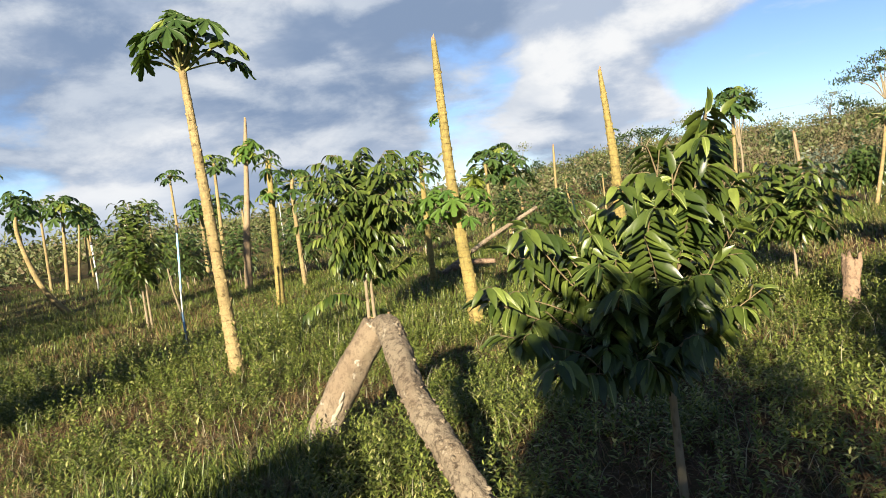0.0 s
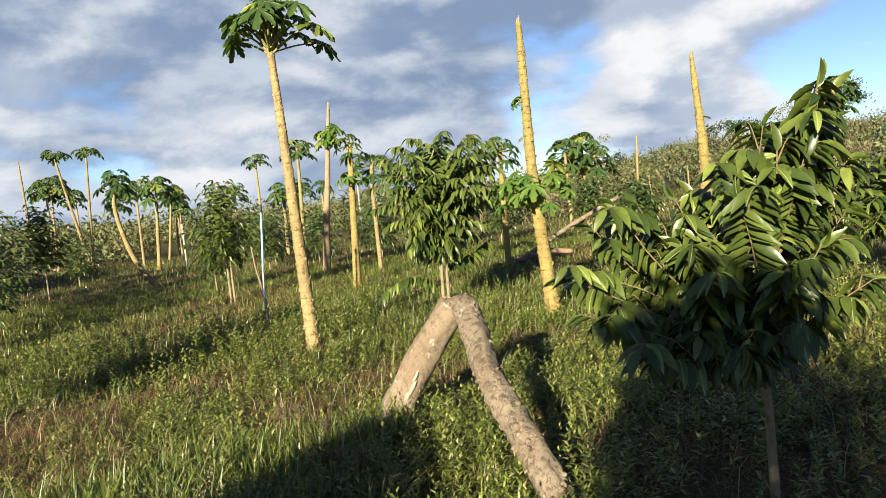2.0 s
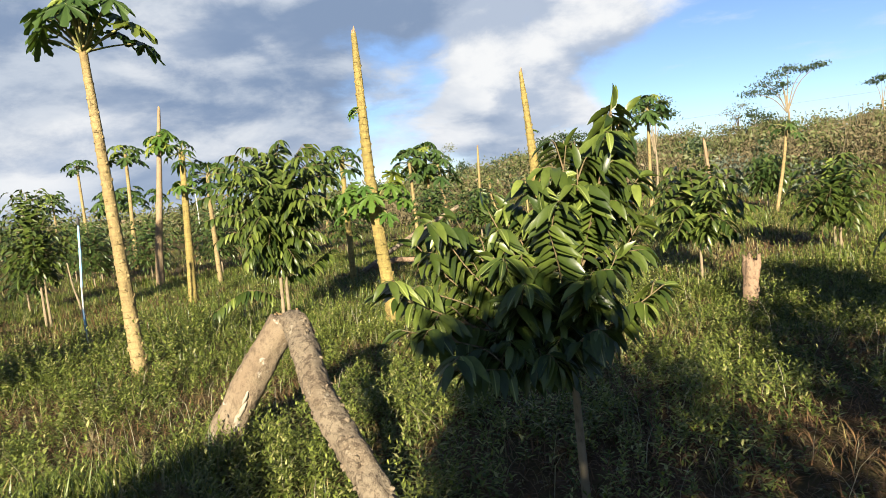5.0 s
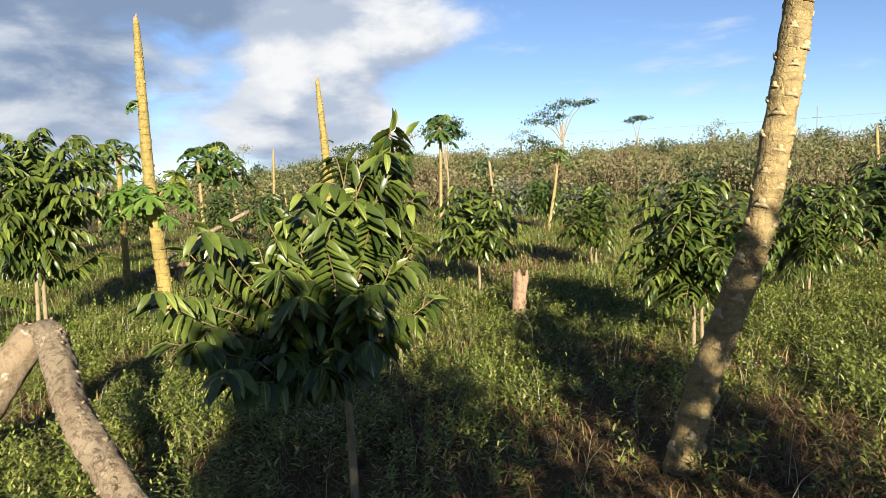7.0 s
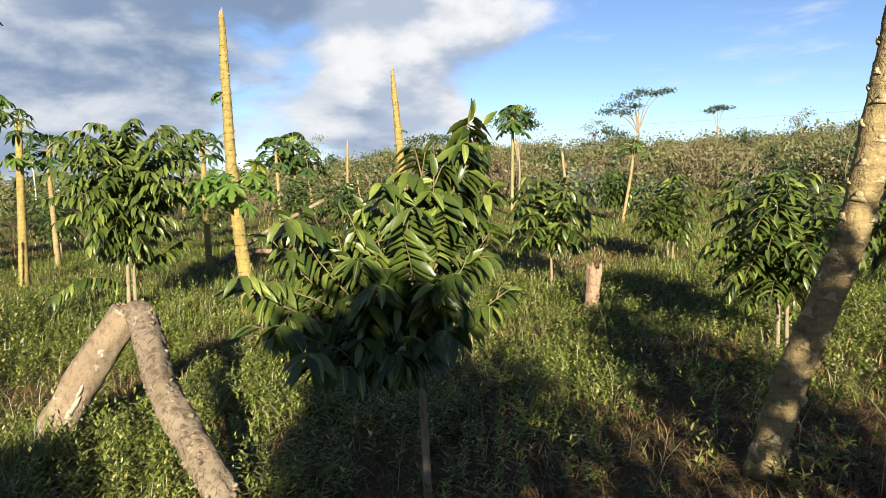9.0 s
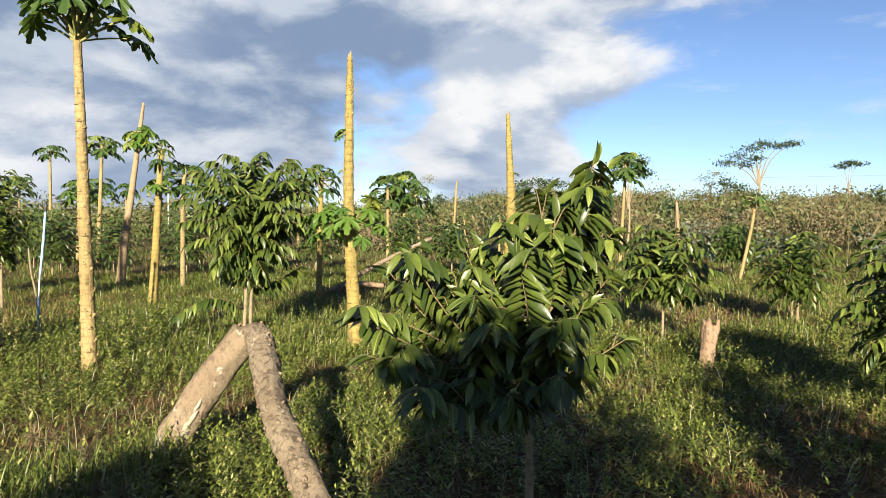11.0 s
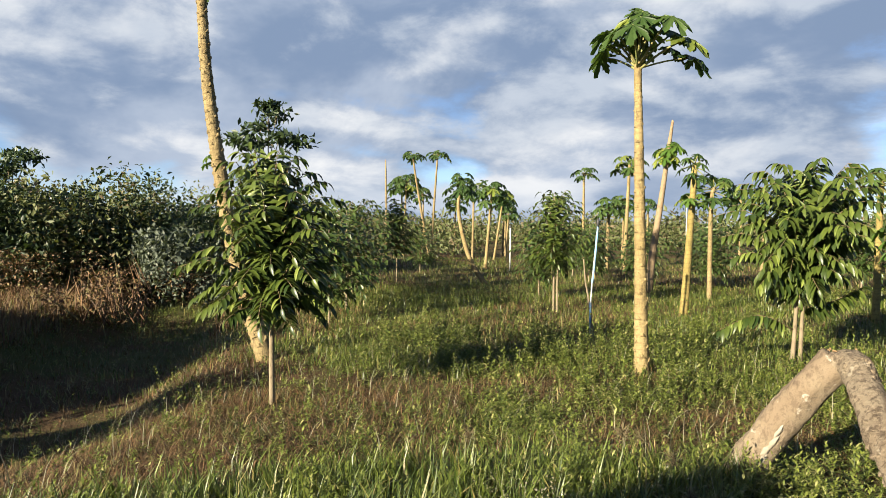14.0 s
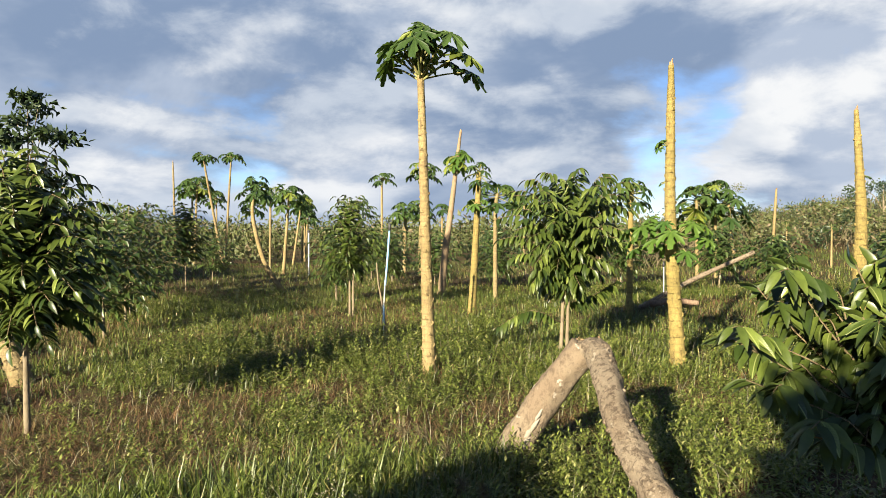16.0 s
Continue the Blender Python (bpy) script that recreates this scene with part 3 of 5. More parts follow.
papaya("thin bare papaya pole without leaves", [(-20.79, 23.39, -0.28), (-20.85, 23.35, 4.21)], 0.09, 0.04, mat=M_TRUNK_GREY, seed=17, broken=True)
papaya("leaning pale papaya tree with flat crown", [(-18.97, 24.23, -0.27), (-19.5, 23.86, 3.5), (-19.6, 23.8, 4.45)], 0.09, 0.05, 10, 0.45, 0.30, M_TRUNK_GREY, 18, spread=(-8, 25))
papaya("dark papaya tree with broad crown", [(-21.6, 25.5, -0.28), (-21.5, 25.6, 3.4)], 0.09, 0.05, 20, 0.7, 0.42, M_TRUNK_GREY, 19, spread=(-35, 45))
papaya("tall pale papaya tree with flat crown", [(-20.46, 26.22, -0.28), (-20.19, 26.4, 4.74)], 0.10, 0.05, 11, 0.5, 0.34, M_TRUNK_GREY, 20, spread=(-8, 25))
papaya("distant papaya tree with dark crown", [(-22.5, 31.0, -0.28), (-22.4, 31.0, 2.6)], 0.09, 0.05, 18, 0.6, 0.4, M_TRUNK_GREY, 21, spread=(-30, 50))
papaya("distant papaya tree with dark crown", [(-18.5, 30.0, -0.28), (-18.3, 30.0, 2.0)], 0.09, 0.05, 14, 0.5, 0.36, M_TRUNK_GREY, 22, spread=(-30, 50))
for i, (x, y, h) in enumerate(((-24.0, 30.0, 3.1), (-19.6, 31.5, 2.6), (-17.0, 24.8, 2.9), (-23.2, 27.2, 3.4), (-16.0, 31.0, 2.5), (-12.4, 30.5, 2.4), (-7.0, 29.5, 2.5), (-21.0, 34.0, 2.8), (-5.0, 24.0, 2.3), (-2.6, 21.0, 2.2))):
    papaya("distant papaya tree with dark drooping crown", [(x, y, ground_z(x, y) + 0.08), (x + 0.05, y, h - 0.4), (x + 0.1 * (i % 3 - 1), y, h)], 0.08, 0.05, 17, 0.6, 0.38, M_TRUNK_GREY, 120 + i, spread=(-32, 48))
# the leaning one behind the western sapling, its head out of sight
papaya("tall leaning papaya trunk with small side shoot", [(-6.47, 5.12, -0.16), (-6.81, 4.98, 0.95), (-6.97, 4.87, 2.06), (-7.12, 4.82, 3.09), (-7.17, 4.79, 4.05), (-7.19, 4.78, 4.5)], 0.105, 0.050, 16, 0.42, 0.28, M_TRUNK_GREY, 23, near=True, sprouts=((0.50, 185, 4, 0.10, 0.12),))
papaya("papaya tree with mossy trunk and small leafy crown", [(-0.91, 11.16, 0.04), (-0.90, 11.16, 1.3), (-0.89, 11.16, 1.95)], 0.075, 0.05, 16, 0.32, 0.22, M_TRUNK_GREEN, 24, spread=(-30, 60))
papaya("papaya tree with dense green crown", [(0.15, 19.2, 0.1), (0.12, 19.2, 2.15)], 0.07, 0.05, 20, 0.55, 0.34, M_TRUNK, 25, spread=(-40, 60))
papaya("papaya tree with dense green crown", [(0.62, 19.6, 0.1), (0.58, 19.6, 2.3)], 0.07, 0.05, 20, 0.55, 0.34, M_TRUNK, 26, spread=(-40, 60))
papaya("leaning papaya tree with dense green crown", [(1.1, 19.4, 0.1), (0.9, 19.4, 2.0)], 0.07, 0.05, 16, 0.5, 0.32, M_TRUNK, 27, spread=(-40, 50))
papaya("pale papaya tree with full round crown", [(6.03, 16.87, 0.31), (6.10, 16.85, 2.75)], 0.065, 0.045, 20, 0.42, 0.30, M_TRUNK, 28, spread=(-40, 70))
papaya("leaning pale papaya tree with small flat crown", [(6.81, 12.39, 0.33), (6.95, 12.34, 1.2), (7.02, 12.32, 1.80)], 0.045, 0.035, 12, 0.26, 0.18, M_TRUNK, 29, spread=(-25, 35))
papaya("bare papaya pole without leaves", [(2.4, 23.89, 0.19), (2.5, 23.84, 2.6)], 0.065, 0.05, mat=M_TRUNK, seed=30, broken=True)
papaya("bare leaning papaya pole without leaves", [(6.93, 15.33, 0.33), (6.81, 15.37, 1.78)], 0.06, 0.045, mat=M_TRUNK_RED, seed=31, broken=True)
papaya("small bent papaya tree with tiny crown", [(2.95, 23.08, 0.2), (2.75, 23.1, 0.8), (2.72, 23.11, 1.45)], 0.05, 0.03, 7, 0.2, 0.15, M_TRUNK, 32)
papaya("small papaya tree with tiny crown", [(4.0, 23.5, 0.2), (4.0, 23.5, 1.4)], 0.05, 0.03, 7, 0.2, 0.15, M_TRUNK, 33)
papaya("bare papaya pole without leaves", [(11.31, 8.74, 0.4), (11.22, 8.77, 1.99)], 0.05, 0.035, mat=M_TRUNK, seed=34, broken=True)
# the thick knobbly one close to the camera
papaya("thick leaning papaya trunk with knobbly leaf scars", [(2.15, 2.42, 0.17), (2.23, 2.40, 0.47), (2.34, 2.37, 0.77), (2.45, 2.33, 1.12), (2.525, 2.30, 1.56), (2.59, 2.28, 1.99), (2.71, 2.22, 3.1)], 0.067, 0.050, 16, 0.45, 0.3, M_TRUNK_GREY, 35, near=True, sprouts=((0.36, 170, 2, 0.055, 0.03),), knob=0.11, scar=M_SCAR)


# ---- the fallen trunk, broken into an upturned V ----
def fallen_trunk():
    root = new("fallen_papaya_trunk")
    root.location = (-0.5, 3.9, ground_z(-0.5, 3.9))
    o = Vector(root.location)
    left = along_curve([Vector((-1.02, 3.95, -0.02)) - o, Vector((-0.94, 3.95, 0.10)) - o, Vector((-0.73, 3.95, 0.435)) - o, Vector((-0.545, 3.95, 0.68)) - o], 60)
    right = along_curve([Vector((-0.55, 3.96, 0.665)) - o, Vector((-0.45, 3.82, 0.665)) - o, Vector((-0.285, 3.30, 0.45)) - o, Vector((-0.055, 2.85, 0.21)) - o, Vector((0.10, 2.56, 0.02)) - o, Vector((0.16, 2.44, -0.08)) - o], 110)
    part("broken_lower_end", tube(left, [0.098 - 0.012 * i / 60 for i in range(61)], 28, 0.02, 0.14, seed=3), M_LOG_PALE, root, "smooth weathered grey-brown lower half")
    part("fallen_upper_end", tube(right, [0.068 - 0.006 * i / 110 for i in range(111)], 28, 0.06, 0.22, seed=4), M_LOG, root, "rough scarred grey upper half")
    rnd = random.Random(12)
    # knobbly leaf scars along the fallen half
    for k in range(150):
        i = rnd.randrange(8, 106)
        a = rnd.uniform(0, 6.28)
        d = (right[i + 1] - right[i - 1]).normalized()
        u = d.orthogonal().normalized()
        side = (u * math.cos(a) + d.cross(u) * math.sin(a))
        c = right[i] + side * 0.062
        r = rnd.uniform(0.008, 0.016)
        part("bark_scar", tube([c - side * 0.01, c + side * 0.006, c + side * 0.013 + d * 0.006], [r, r * 0.85, r * 0.25], 7, rough=0.3, seed=k), M_LOG, root)
    # pale crust on the lower half
    for i, off, ln, wd in ((28, 0.030, 0.035, 0.010), (24, 0.042, 0.045, 0.013), (20, 0.038, 0.04, 0.016), (16, 0.055, 0.05, 0.014), (12, 0.060, 0.05, 0.012), (7, -0.045, 0.06, 0.024), (5, 0.02, 0.05, 0.020), (6, 0.06, 0.045, 0.016)):
        d = (left[i + 1] - left[i - 1]).normalized()
        toward = Vector((0.1, -0.95, 0.25))
        out = (toward - d * toward.dot(d)).normalized()
        across = d.cross(out)
        rad = 0.094
        n = 18
        ringv = []
        for k in range(n):
            a = 2 * math.pi * k / n
            w = 1 + 0.5 * noise.noise(Vector((math.cos(a) * 1.7 + i, math.sin(a) * 1.7, off * 20)))
            ringv.append((math.cos(a) * ln * w, off + math.sin(a) * wd * w))
        vs = [left[i] + d * u + (out * math.cos(q / rad) + across * math.sin(q / rad)) * (rad - 0.004) for u, q in ringv]
        vs += [left[i] + d * u * 0.7 + (out * math.cos((off + (q - off) * 0.7) / rad) + across * math.sin((off + (q - off) * 0.7) / rad)) * (rad + 0.007) for u, q in ringv]
        fs = [(k, (k + 1) % n, n + (k + 1) % n, n + k) for k in range(n)] + [tuple(range(n, 2 * n))]
        part("pale_crust", (vs, fs), M_PALE, root, "whitish fungus crust")
    # splintered fibres at the break
    fib = []
    for k in range(12):
        b = right[1] + Vector((rnd.uniform(-0.06, 0.08), rnd.uniform(-0.05, 0.05), rnd.uniform(0.03, 0.075)))
        e = b + Vector((rnd.uniform(-0.02, 0.06), rnd.uniform(-0.02, 0.02), rnd.uniform(-0.02, 0.02)))
        fib.append(tube([b, b.lerp(e, 0.6) + Vector((0, 0, 0.006)), e], [0.006, 0.004, 0.001], 4))
    tagged(part("broken_end", merge(*fib), M_WOOD, root), "torn wood fibres at the break", kind="stuff")
    return tagged(root, "fallen papaya trunk snapped into an upturned V in the weeds", "fallen trunk")


fallen_trunk()


def stump():
    root = new("tree_stump")
    root.location = (2.83, 5.45, ground_z(2.83, 5.45))
    pts = along_curve([(0, 0, -0.08), (0.0, 0, 0.15), (0.02, 0, 0.42)], 24)
    v, f = tube(pts, [0.066 - 0.008 * min(1, i / 10) for i in range(25)], 22, 0.05, 0.28, cap=False, seed=8)
    rnd = random.Random(2)
    for k in range(22):
        v[24 * 22 + k] = v[24 * 22 + k] + Vector((0, 0, rnd.uniform(-0.07, 0.03)))
    # hollow inside
    inner = [Vector((p.x * 0.6 + 0.008, p.y * 0.6, p.z - 0.015)) for p in v[24 * 22:25 * 22]]
    floor_ = [Vector((p.x, p.y, 0.30)) for p in inner]
    n0 = len(v)
    v += inner + floor_
    for k in range(22):
        k2 = (k + 1) % 22
        f.append((24 * 22 + k, 24 * 22 + k2, n0 + k2, n0 + k))
        f.append((n0 + k, n0 + k2, n0 + 22 + k2, n0 + 22 + k))
    f.append(tuple(range(n0 + 22, n0 + 44)))
    part("body", (v, f), M_STUMP, root)
    return tagged(root, "short hollow papaya stump with jagged top", "tree stump")


stump()


def lying_log(a, b, r, mat, label, seed):
    root = new("fallen_log")
    root.location = a
    pts = along_curve([Vector((0, 0, 0)), (Vector(b) - Vector(a)) * 0.5 + Vector((0, 0, 0.04)), Vector(b) - Vector(a)], 20)
    part("trunk", tube(pts, [r * (1 - 0.3 * i / 20) for i in range(21)], 12, 0.03, 0.08, seed=seed), mat, root)
    return tagged(root, label, "fallen log")


lying_log((-0.79, 11.72, 0.04), (0.95, 11.95, 0.98), 0.045, M_LOG, "pale papaya log leaning among the weeds", 3)
lying_log((-0.62, 11.7, 0.12), (0.12, 11.9, 0.14), 0.06, M_STUMP, "reddish rotten log lying in the grass", 4)
lying_log((8.45, 7.25, 0.42), (10.6, 6.6, 0.62), 0.055, M_TRUNK, "pale papaya log lying in the grass", 5)


# ---- young fruit trees ----
def leafy_branch(keys, count, leaf, rnd, hang=0.6, start=0.12, even=0.28):
    """Leaves in two ranks along a branch; gives their matrices and the branch line."""
    line = along_curve(keys, 14)
    lean = Vector((line[-1].x - line[0].x, line[-1].y - line[0].y, 0))
    lean = lean.normalized() if lean.length > 1e-3 else Vector((0, -1, 0))
    out = []
    for k in range(count):
        s = start + (1 - start) * (k + 0.5) / count
        i = min(13, int(s * 14))
        p = line[i].lerp(line[i + 1], s * 14 - i)
        d = (line[i + 1] - line[i]).normalized()
        side = d.cross(Vector((0, 0, 1)))
        side = side.normalized() if side.length > 0.12 else lean.cross(Vector((0, 0, 1))).normalized()
        sg = 1 if k % 2 else -1
        steep = max(0.0, d.z)
        go = side * sg * rnd.uniform(0.85, 1.05) + Vector((d.x, d.y, d.z * 0.55)) * rnd.uniform(0.45, 0.7) + Vector((0, 0, -hang + rnd.uniform(-even, even)))
        if s > 0.95:
            go = d + Vector((0, 0, -0.4))
        up = Vector((rnd.uniform(-0.15, 0.15), rnd.uniform(-0.15, 0.15), 1 - 0.5 * steep)) + lean * steep * 0.6 + side * sg * 0.35 + Vector((-0.04, -0.22, 0.0))
        L = leaf * rnd.uniform(0.82, 1.10) * (0.66 + 0.38 * math.sin(math.pi * (0.12 + 0.8 * s)))
        out.append(aim(p, go, up, L))
    return out, line


def young_tree(label, base, trunks, branches, leaf, seed, single=0, mat=None, r=0.022, group="young fruit trees", per=16, hang=0.6, twigs=0, even=0.28):
    """A young evergreen: stems, arching branches, and glossy leaves in two ranks on each."""
    rnd = random.Random(seed)
    root = new("young_fruit_tree")
    gz = ground_z(base[0], base[1])
    root.location = (base[0], base[1], gz)
    o = Vector(root.location)
    for tr in trunks:
        keys = [Vector(k) - o for k in tr]
        keys[0].z = -0.1
        pts = along_curve(keys, 24)
        part("trunk", tube(pts, [r * (1 - 0.72 * i / 24) for i in range(25)], 10, 0.0, 0.08, seed=seed), M_STEM, root)
    allm = []
    for br in branches:
        keys = [Vector(k) - o for k in br[0]]
        ms, line = leafy_branch(keys, int(br[1] * 1.7) if len(br) > 1 else per, leaf, rnd, hang + (0.06 if keys[2].z - keys[0].z > 0.7 * (keys[2] - keys[0]).length else 0.0), 0.12, even)
        allm += ms
        for k in range(twigs):
            i = 5 + int(8 * (k + rnd.random()) / twigs)
            d = (line[i + 1] - line[i]).normalized()
            sd = d.cross(Vector((0, 0, 1))).normalized() * (1 if k % 2 else -1)
            go = (d * 0.8 + sd * rnd.uniform(0.5, 1.0) + Vector((0, 0, rnd.uniform(-0.1, 0.7)))).normalized()
            ln = rnd.uniform(0.10, 0.19)
            tk = [line[i], line[i] + go * ln * 0.55 + Vector((0, 0, 0.02)), line[i] + go * ln + Vector((0, 0, -0.03))]
            ms, tl = leafy_branch(tk, 11, leaf * 0.95, rnd, hang, 0.2, even)
            allm += ms
            part("twig", tube(tl[::2], [0.004 - 0.0004 * q for q in range(8)], 5), M_TWIG, root)
        part("branch", tube(line[::2], [max(0.0025, r * 0.38 * (1 - 0.8 * i / 7)) for i in range(8)], 5 if single else 3), M_TWIG, root)
    rnd.shuffle(allm)
    mat = mat or M_SAPLING
    if single:
        shapes = [leaf_shape(7, wd, fo, dr, wv) for wd, fo, dr, wv in ((0.33, 0.50, 0.40, 0.012), (0.36, 0.38, 0.52, 0.0), (0.31, 0.62, 0.32, 0.015))]
        mes = [bulk_mesh("leaf", a[0], a[1], M_SAPLING_LEAF, True) for a in shapes]
        for m in allm[:single]:
            lf = part("leaf", mes[rnd.randrange(3)], None, root)
            lf.matrix_local = m
    rest = allm[single:]
    if rest:
        cr = part("crown", tile_mesh("crown", LEAF[0] if single else LEAF_SMALL[0], LEAF[1] if single else LEAF_SMALL[1], [np.array(m) for m in rest], mat, True), None, root)
        tagged(cr, "dense glossy leaves", kind="stuff")
    return tagged(root, label, "young tree", group)


def round_branches(base, crown_low, crown_top, half, n, rnd, droop=0.12, lean=(0.0, 0.0), belly=0.5):
    """Branches that fill a rounded crown: each leaves the stem low and arches out to the crown's edge."""
    out = []
    bx, by, bz = base
    for k in range(n):
        a = k * 2.399 + rnd.uniform(-0.4, 0.4)
        f = (k + 0.5) / n
        z1 = crown_low + (crown_top - crown_low) * f
        prof = 0.22 + 0.78 * math.sin(math.pi * (0.10 + 0.82 * f) ** (math.log(0.5) / math.log(0.10 + 0.82 * belly))) ** 0.9
        rad = half * prof * rnd.uniform(0.72, 1.12)
        z0 = crown_low + (z1 - crown_low) * 0.45 - 0.02
        sx, sy = lean[0] * f, lean[1] * f
        p0 = (bx + sx * 0.5, by + sy * 0.5, z0)
        p1 = (bx + sx + math.cos(a) * rad * 0.6, by + sy + math.sin(a) * rad * 0.6, z0 + (z1 - z0) * 0.85 + 0.03)
        p2 = (bx + sx + math.cos(a) * rad, by + sy + math.sin(a) * rad, z1 - droop * rnd.uniform(0.3, 1.2) * (1.2 - f))
        out.append(([p0, p1, p2],))
    return out


def simple_tree(label, base, low, top, half, n, leaf, seed, single=0, per=16, lean=(0.0, 0.0), twin=False, mat=None, r=0.022, belly=0.5, hang=0.2, more=()):
    rnd = random.Random(seed)
    br = round_branches(base, low, top, half, n, rnd, lean=lean, belly=belly) + list(more)
    mid = (base[0] + lean[0] * 0.4, base[1] + lean[1] * 0.4, low + (top - low) * 0.3)
    tip = (base[0] + lean[0], base[1] + lean[1], top - 0.1)
    trunks = [[base, mid, tip]]
    if twin:
        trunks.append([(base[0] + 0.07, base[1], base[2]), (base[0] + 0.02 + half * 0.1, base[1], low), (base[0] + half * 0.3, base[1], low + (top - low) * 0.6)])
    return young_tree(label, base, trunks, br, leaf, seed, single, mat, r, per=per, hang=hang)


def near_sapling():
    """The sapling in front, branch by branch."""
    x0, y0 = 0.82, 2.62
    b = (x0 - 0.04, y0, 0.12)

    def P(dx, dy, z):
        return (x0 + dx, y0 + dy, z)

    br = [
        ([P(-0.05, 0.00, 0.66), P(-0.10, -0.16, 1.00), P(-0.15, -0.22, 1.21)], 26),
        ([P(-0.07, 0.00, 0.69), P(-0.21, 0.04, 1.01), P(-0.30, 0.08, 1.23)], 24),
        ([P(-0.07, 0.00, 0.66), P(-0.37, 0.00, 0.99), P(-0.51, 0.02, 1.22)], 26),
        ([P(-0.07, 0.00, 0.66), P(-0.41, 0.10, 0.93), P(-0.59, 0.14, 1.14)], 24),
        ([P(-0.07, 0.00, 0.64), P(-0.42, -0.10, 0.85), P(-0.70, -0.14, 1.00)], 26),
        ([P(-0.07, 0.00, 0.62), P(-0.38, -0.18, 0.78), P(-0.65, -0.26, 0.89)], 26),
        ([P(-0.07, 0.00, 0.62), P(-0.29, -0.26, 0.72), P(-0.50, -0.38, 0.77)], 20),
        ([P(-0.05, 0.00, 0.66), P(0.13, 0.04, 0.77), P(0.33, 0.06, 0.89)], 18),
        ([P(0.01, 0.00, 1.00), P(0.13, 0.02, 1.16), P(0.26, 0.04, 1.30)], 18),
        ([P(0.05, 0.00, 1.14), P(0.11, 0.00, 1.36), P(0.16, -0.02, 1.56)], 26),
        ([P(0.02, 0.00, 1.03), P(-0.03, 0.02, 1.25), P(0.00, 0.04, 1.44)], 20),
        ([P(-0.02, 0.00, 0.96), P(-0.11, 0.10, 1.13), P(-0.17, 0.16, 1.22)], 18),
        ([P(-0.02, 0.00, 0.85), P(0.15, 0.10, 0.97), P(0.28, 0.14, 1.12)], 18),
        ([P(-0.06, 0.00, 0.64), P(-0.08, -0.22, 0.77), P(-0.08, -0.34, 0.81)], 12),
        ([P(-0.05, 0.00, 0.72), P(0.04, -0.12, 0.92), P(0.09, -0.18, 1.05)], 16),
        ([P(-0.04, 0.00, 0.78), P(-0.12, 0.22, 0.97), P(-0.30, 0.34, 1.09)], 18),
        ([P(-0.04, 0.00, 0.78), P(0.11, 0.22, 0.94), P(0.21, 0.34, 1.11)], 16),
        ([P(-0.06, 0.00, 0.69), P(-0.21, 0.16, 0.83), P(-0.40, 0.26, 1.03)], 20),
        ([P(-0.06, 0.00, 0.66), P(-0.17, -0.12, 0.81), P(-0.28, -0.20, 0.94)], 16),
        ([P(-0.00, 0.00, 0.99), P(0.04, -0.10, 1.20), P(0.07, -0.14, 1.33)], 16),
        ([P(0.03, 0.00, 1.09), P(0.11, 0.06, 1.27), P(0.22, 0.08, 1.44)], 18),
        ([P(0.02, 0.00, 1.06), P(-0.00, -0.08, 1.25), P(0.00, -0.10, 1.35)], 14),
        ([P(-0.06, 0.00, 0.62), P(-0.18, -0.20, 0.71), P(-0.24, -0.34, 0.75)], 12),
        ([P(-0.05, 0.00, 0.72), P(-0.04, -0.20, 0.91), P(-0.04, -0.28, 1.00)], 14),
        ([P(-0.00, 0.00, 0.92), P(-0.10, -0.04, 1.15), P(-0.15, -0.04, 1.27)], 16),
        ([P(-0.05, 0.00, 0.72), P(-0.22, -0.08, 0.93), P(-0.32, -0.12, 1.08)], 18),
    ]
    # side by side with the left-hand branches stand fainter ones
    for keys, n in [br[i] for i in (1, 2, 3, 4, 5, 6, 9, 10, 17, 25)]:
        (ax, ay, az), (bx, by, bz), (cx, cy, cz) = keys
        br.append(([(ax, ay, az + 0.03), (bx + 0.05, by + 0.10, bz + 0.03), (cx + 0.09, cy + 0.13, cz - 0.01)], n - 4))
    trunk = [b, P(-0.05, 0, 0.56), P(-0.05, 0, 0.72), P(-0.03, 0, 0.96), P(0.05, 0, 1.19), P(0.14, 0, 1.41), P(0.16, 0, 1.54)]
    return young_tree("young fruit tree sapling with glossy dark green leaves", b, [trunk], br, 0.110, 41, 300, r=0.019, hang=0.45, twigs=3, even=0.18)


near_sapling()
simple_tree("bushy young fruit tree with two stems and drooping leaves", (-1.37, 7.72, 0.02), 0.68, 2.04, 0.79, 88, 0.16, 42, 290, 22, (0.12, 0.05), True, r=0.024, belly=0.62, hang=0.5, more=(([(-1.37, 7.7, 0.30), (-1.66, 7.5, 0.44), (-2.04, 7.28, 0.24)], 20), ([(-1.35, 7.74, 0.5), (-1.07, 7.92, 0.58), (-0.80, 8.06, 0.74)], 26)))
simple_tree("bushy young fruit tree with glossy leaves, thin stem", (-4.70, 3.81, -0.11), 0.58, 2.02, 0.70, 84, 0.145, 43, 290, 22, (-0.02, 0.0), r=0.026, belly=0.36, hang=0.2)
simple_tree("young fruit tree with dense rounded crown on thin stem", (3.33, 3.80, 0.22), 0.56, 1.32, 0.50, 84, 0.108, 44, 260, 20, twin=True, r=0.016, hang=0.12, belly=0.5)
simple_tree("young fruit tree with open drooping crown", (2.97, 6.71, 0.21), 0.58, 1.32, 0.54, 44, 0.14, 45, 200, 18, r=0.017)
simple_tree("young fruit tree with rounded dark crown", (4.76, 7.42, 0.27), 0.52, 1.28, 0.50, 64, 0.125, 46, 0, 18, twin=True, r=0.018)
